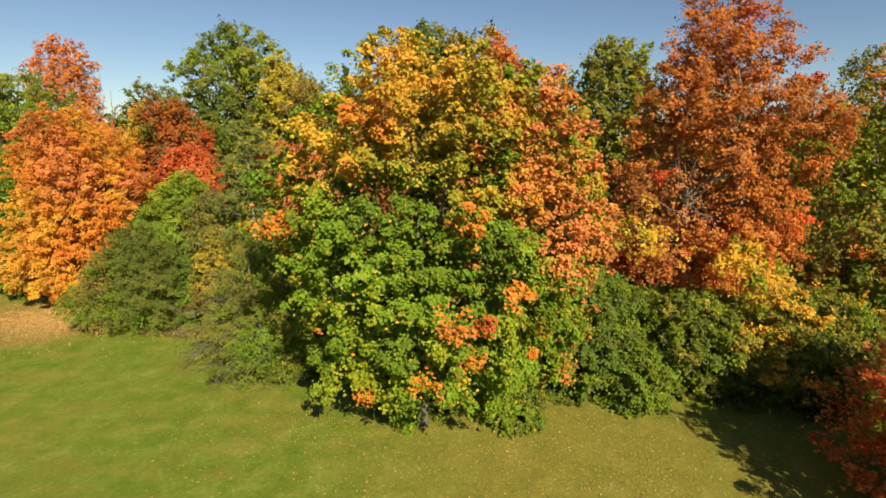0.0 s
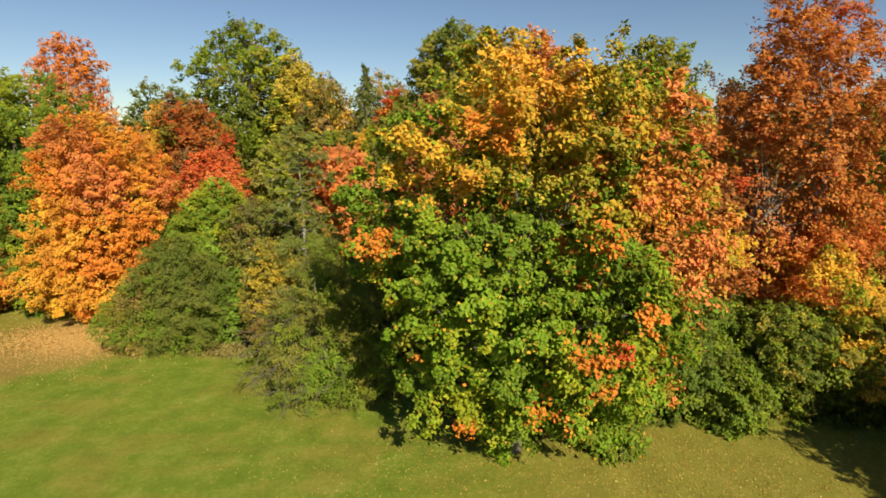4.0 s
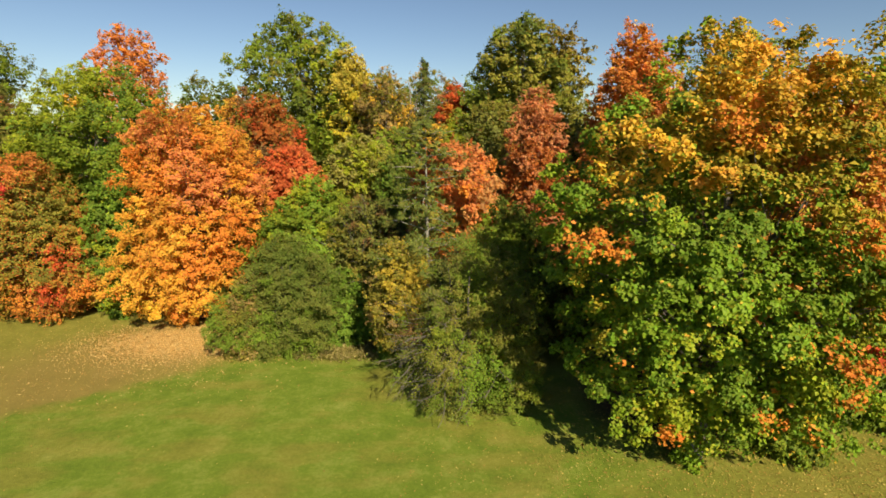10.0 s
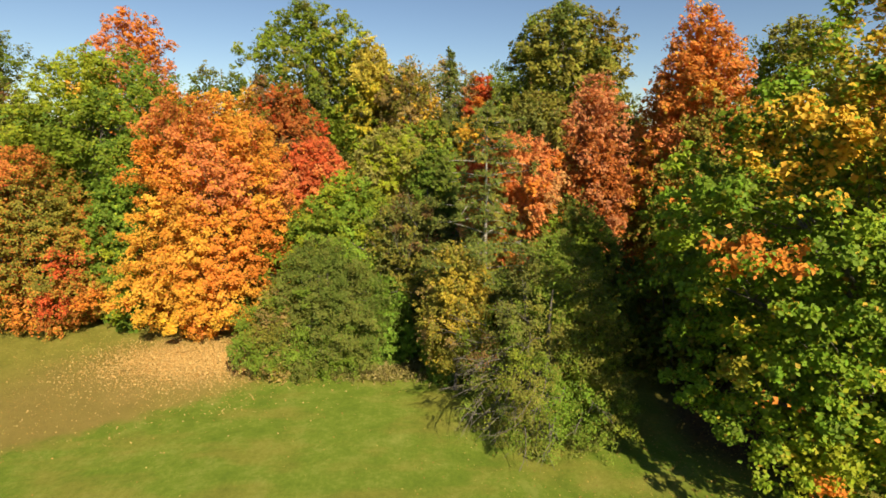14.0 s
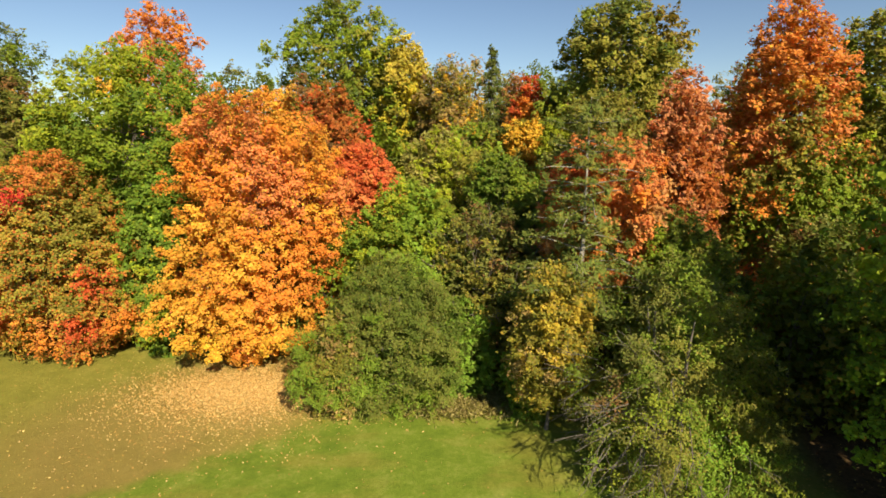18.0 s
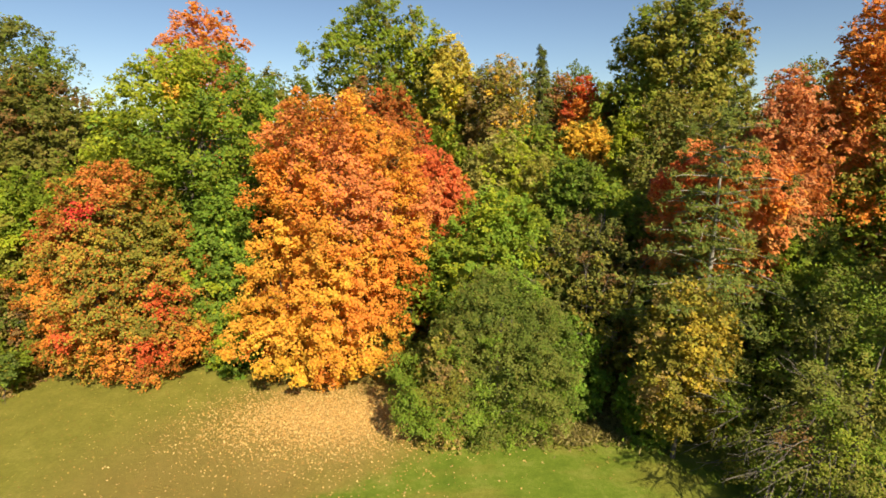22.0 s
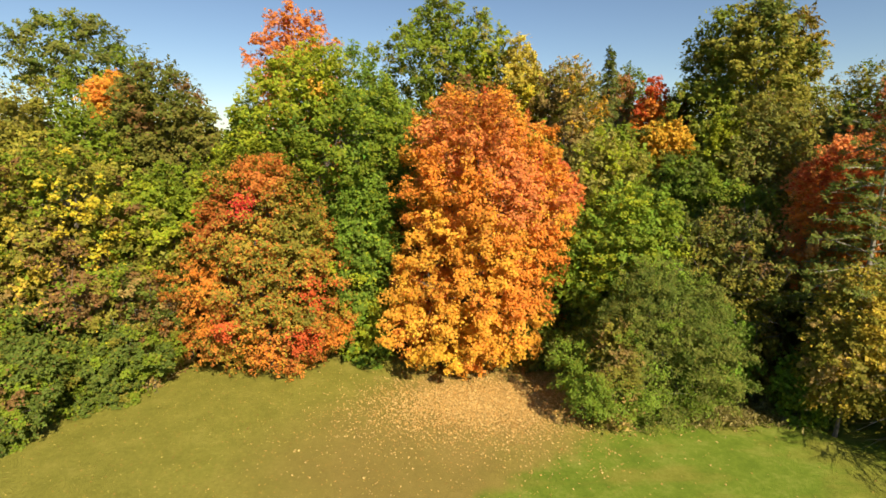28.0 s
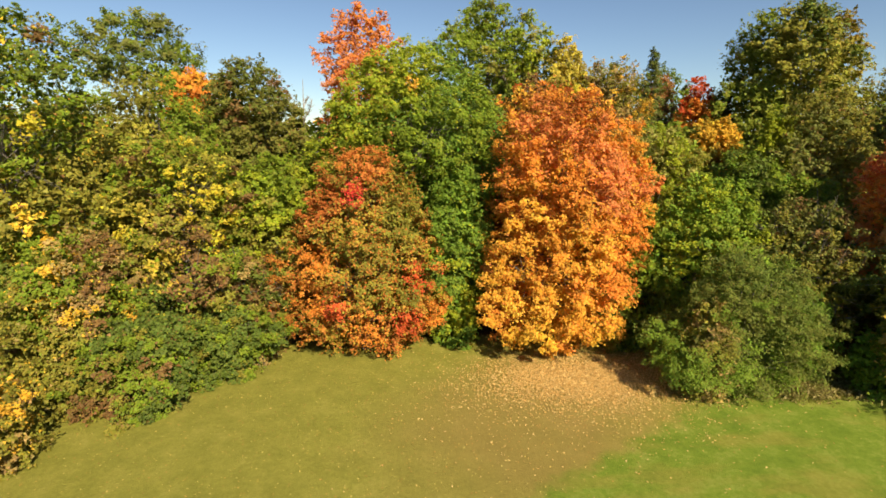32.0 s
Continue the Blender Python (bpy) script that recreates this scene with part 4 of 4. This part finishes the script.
tree("dogwood_bush", "brownish twiggy shrub in the shade of the wood's edge", -13.4, 30.0, 7.6, 2.2, [(BROWN, 3), (GREYGREEN, 4), (OLIVE, 2)], z0=0.2, wide=0.5, foot=0.7, clump=0.5, count=260, per=40, leaf=0.14, seed=74, category="bush", stems=4, trunk=0.07, wisps=40, wisp_way=(-0.2, -0.6, 0.4))

tree("young_ash_tree", "mid-green young tree in the wood's edge", -11.6, 37.0, 9.6, 2.7, [(FRESH, 5), (DEEP, 2), (GREEN, 2)], z0=0.4, wide=0.55, clump=0.6, count=260, per=55, leaf=0.19, seed=75)
tree("young_ash_tree", "leafy green young tree behind the pine", -10.4, 33.4, 8.2, 2.3, [(GREEN, 5), (OLIVE, 2), (DEEP, 2)], z0=0.4, wide=0.55, clump=0.55, count=240, per=55, leaf=0.18, seed=76)

tree("ash_tree", "slender green tree squeezed between the two maples", -28.9, 33.9, 9.2, 1.9, [(FRESH, 5), (LIME, 2)], z0=0.2, wide=0.5, foot=0.8, clump=0.5, count=230, per=62, leaf=0.16, seed=77, trunk=0.1)
tree("elder_bush", "low green plants at the foot of the orange maple", -20.4, 32.4, 1.3, 1.1, [(GREEN, 4), (LIME, 2)], z0=0.05, wide=0.45, foot=0.9, clump=0.32, count=70, per=50, leaf=0.13, seed=78, category="bush", stems=3, trunk=0.04, limbs=3)
tree("privet_bush", "pale beige-olive bush against the dark green one", -19.4, 26.9, 4.0, 0.9, [(TAN, 4), (OLIVE, 3), (GREYGREEN, 2)], wide=0.5, foot=0.7, clump=0.36, count=90, per=40, leaf=0.12, seed=79, category="bush", z0=0.2, stems=4, trunk=0.05, hollow=0.4, lobes=0.4, shoots=0.6)

tree("oak_tree", "olive and rust oak on the far side of the wood", -60.0, 58.0, 13.4, 4.6, [(OLIVE, 4), (RUST, 1), (GREYGREEN, 3)], z0=1, wide=0.55, clump=0.9, count=220, per=50, leaf=0.27, seed=84)
tree("linden_tree", "yellow-olive tree standing over the tangled corner", -44.2, 37.2, 13.2, 3.6, [(OLIVE, 5), ((0.36, 0.33, 0.05), 3), (GREEN, 2)], z0=1.0, wide=0.6, clump=0.7, count=300, per=80, leaf=0.17, seed=94, lobes=0.3)
tree("poplar_tree", "green treetop between the coral maple and the oak", -31.2, 56.5, 15.9, 4.4, [(GREEN, 4), (OLIVE, 4), (DEEP, 2)], z0=2, wide=0.6, clump=0.85, count=200, per=60, leaf=0.25, seed=95)
tree("cherry_tree", "tall olive-green tree at the wood's outer corner", -53.0, 40.0, 11.6, 4.0, [(OLIVE, 4), (GREEN, 4), (DEEP, 2), (YELLOW, 0.5)], z0=1.0, wide=0.55, clump=0.8, count=300, per=80, leaf=0.19, seed=97, lobes=0.3)
tree("oak_tree", "olive treetop beside the bronze oak", 10.9, 50.0, 16.4, 3.4, [(OLIVE, 5), (GREEN, 3), (TAN, 1)], z0=2, wide=0.6, clump=0.8, count=200, per=60, leaf=0.24, seed=98)
tree("red_maple_tree", "rust and olive maple deep behind the big ones", 23.1, 45.0, 15.4, 3.2, [(RUST, 4), (OLIVE, 4), (GREEN, 2)], z0=2, wide=0.6, clump=0.8, count=180, per=60, leaf=0.23, seed=99)
tree("elder_bush", "small fresh green bush under the yellow sapling", -11.9, 26.7, 2.7, 1.05, [((0.16, 0.26, 0.034), 5), (GREEN, 2)], z0=0.05, wide=0.5, foot=0.8, clump=0.36, count=90, per=60, leaf=0.13, seed=100, category="bush", stems=3, trunk=0.04, limbs=3)
tree("lilac_bush", "fresh green bush between the dark bush and the dry grass", -14.5, 28.7, 4.0, 1.6, [((0.17, 0.28, 0.034), 5), (FRESH, 3)], z0=0.1, wide=0.5, foot=0.8, clump=0.36, count=210, per=58, leaf=0.12, seed=85, category="bush", stems=3, trunk=0.05, lobes=0.3)
tree("aspen_tree", "tan and olive tree standing behind the elms", -13.6, 53.5, 16.4, 3.4, [((0.32, 0.225, 0.075), 5), (OLIVE, 3), (BROWN, 1)], z0=2, wide=0.6, foot=0.6, clump=0.65, count=260, per=45, leaf=0.22, seed=86, hollow=0.3, shoots=0.3)
tree("oak_tree", "dark green treetop behind the spruce", -3.6, 62.0, 17.0, 4.6, [(DEEP, 4), (GREEN, 4)], z0=3, wide=0.55, clump=0.85, count=240, per=48, leaf=0.27, seed=87)
tree("maple_tree", "thin faded orange-brown maple beside the spruce", -6.9, 56.5, 16.0, 2.2, [((0.42, 0.20, 0.07), 5), (OLIVE, 2), (RUST, 2)], z0=5, wide=0.6, clump=0.55, count=170, per=40, leaf=0.22, seed=88, hollow=0.3)
tree("poplar_tree", "olive treetop far behind the yellow ash", -18.5, 66.0, 18.6, 4.6, [(OLIVE, 5), (GREYGREEN, 3), (TAN, 1)], z0=4, wide=0.6, clump=0.85, count=230, per=46, leaf=0.27, seed=89)
tree("linden_tree", "olive and tan treetop far behind the spruce", -9.4, 66.0, 18.2, 4.8, [(OLIVE, 5), (GREEN, 2), (TAN, 2)], z0=4, wide=0.6, clump=0.85, count=220, per=46, leaf=0.27, seed=92)

# ---- undergrowth and the depth of the wood ----
under = [
    tree("understory_shrub", "dark leafy undergrowth inside the wood", -13.3, 31.5, 7.0, 2.8, [(DEEP, 4), (GREYGREEN, 3), (BROWN, 1.5)], z0=0.1, wide=0.5, foot=0.8, clump=0.52, count=170, per=34, leaf=0.23, seed=80, category="bush", stems=3, trunk=0.08),
    tree("understory_shrub", "green undergrowth inside the wood", -9.0, 34.0, 6.4, 3.0, [(GREEN, 4), (DEEP, 4), (OLIVE, 2)], z0=0.1, wide=0.5, foot=0.8, clump=0.52, count=170, per=34, leaf=0.23, seed=81, category="bush", stems=3, trunk=0.08),
    tree("young_tree", "mid-green tree in the depth of the wood", -11.5, 45.5, 11.0, 3.6, [(GREEN, 4), (DEEP, 4), (OLIVE, 3)], z0=0.6, wide=0.5, clump=0.9, count=170, per=36, leaf=0.32, seed=82),
    tree("young_tree", "olive tree in the depth of the wood", 2.5, 42.5, 12.0, 3.6, [(OLIVE, 5), (DEEP, 3), (TAN, 1)], z0=0.6, wide=0.5, clump=0.9, count=170, per=36, leaf=0.32, seed=83),
]
for ob, spots in ((under[0], ((2.0, 30.0), (-5.5, 28.8), (9.5, 30.5), (-28.5, 41.0), (17.5, 33.0), (-45.5, 36.0))),
                  (under[1], ((-13.5, 35.5), (-4.5, 36.5), (4.0, 25.8), (-20.0, 33.5), (22.5, 23.0), (-36.5, 41.5), (-50.0, 36.5), (-1.0, 26.6))),
                  (under[2], ((-26.0, 46.0), (-19.0, 45.5), (-38.5, 50.0), (12.5, 47.0), (-48.0, 52.0), (-5.0, 60.0), (16.0, 37.0), (-31.0, 53.0), (27.0, 38.0), (-16.5, 56.0))),
                  (under[3], ((-43.0, 49.5), (-53.0, 43.5), (-9.5, 57.5), (9.0, 57.0), (20.0, 44.0), (-22.5, 48.0), (-34.5, 58.0), (30.0, 46.0), (-61.0, 47.0), (-64, 56)))):
    for k, (x, y) in enumerate(spots):
        copy_thing(ob, pose(x, y, 0, 0, 0, 67 * k + 40))
for ob in [o for o in scene.objects if o.name.startswith(("understory_shrub", "young_tree")) and o.parent is None]:
    tagged(ob, group="undergrowth in the wood" if ob.name.startswith("under") else "young trees in the wood")

# far woods all round, in one piece of stuff
rng = np.random.default_rng(90)
far_c = []
for k in range(420):
    a = rng.uniform(0, 6.28)
    d = rng.uniform(95, 150)
    x, y, r, hh = math.cos(a) * d - 15, math.sin(a) * d + 10, rng.uniform(4, 7), rng.uniform(9, 15)
    if y < 25 and abs(x + 15) < 80 and y > -60:
        continue
    m = 14
    u = rng.uniform(0.05, 1, m)
    b = rng.uniform(0, 6.28, m)
    pr = profile(u, 0.45, 0.6, 2.0) * r
    far_c.append(np.stack([x + pr * np.cos(b), y + pr * np.sin(b), u * hh], 1))
far_c = np.concatenate(far_c)
p, nrm, size, owner = clump_leaves(rng, far_c, np.array([-15, 10, -30.0]), 1.9, 9, 0.7, 1.6, 0.4)
tint = tinted(rng, p, owner, far_c, [(GREEN, 4), (DEEP, 4), (OLIVE, 4), (RUST, 1), (AMBER, 1), (GOLD, 1)], [], 0.1, 6.0)
tagged(new("far_woods", leaf_sheet(rng, p, nrm, size, tint, LEAF, "far_woods")), "distant mixed autumn woods along the horizon", "woods", kind="stuff")

# ---- on the lawn ----
rng = np.random.default_rng(91)
SPECKS = [(0.40, 0.30, 0.075), (0.37, 0.24, 0.06), (0.33, 0.19, 0.05), (0.43, 0.35, 0.10)]
spot = lambda x, y, sx, sy, n: rng.normal(size=(n, 2)) * np.array([sx, sy]) + np.array([x, y])
under_orange = np.concatenate([spot(-23.6, 29.0, 2.3, 1.15, 24000), spot(-23.6, 28.0, 4.0, 2.4, 2800)])
scatter("fallen_leaves", "thick carpet of orange-tan leaves below the orange maple", rng, under_orange, 0.066, [(0.57, 0.37, 0.13), (0.62, 0.43, 0.17), (0.50, 0.29, 0.09)], LITTER, 0.03)
wide_xy = np.c_[rng.uniform(-46, -20, 5200), rng.uniform(15, 33, 5200)]
wide_xy = wide_xy[wide_xy[:, 1] - 0.58 * wide_xy[:, 0] > 37.2 + rng.normal(size=len(wide_xy)) * 1.2]
scatter("fallen_leaves", "scattered yellow leaves on the dry lawn", rng, wide_xy, 0.060, SPECKS, LITTER, 0.02)
maple_xy = np.concatenate([spot(4.5, 16.0, 5.5, 3.4, 9500), spot(-4.0, 17.5, 4.5, 3.0, 1500)])
scatter("fallen_leaves", "small yellow leaves strewn round the big maple", rng, maple_xy, 0.058, SPECKS, LITTER, 0.02)
lawn_xy = np.c_[rng.uniform(-26, -3, 420), rng.uniform(9, 26, 420)]
scatter("fallen_leaves", "a few pale leaves on the green lawn", rng, lawn_xy, 0.06, SPECKS, LITTER, 0.02)
tuft = np.concatenate([spot(-13.6, 27.4, 1.5, 0.5, 5200), spot(-14.8, 26.9, 1.0, 0.35, 1600)])
scatter("dry_grass", "tall dry grass along the bushes", rng, tuft, 0.24, [(0.36, 0.30, 0.10), (0.27, 0.25, 0.06), (0.42, 0.35, 0.14)], GRASS, 0.14, 3.0, 0.09, "grass")
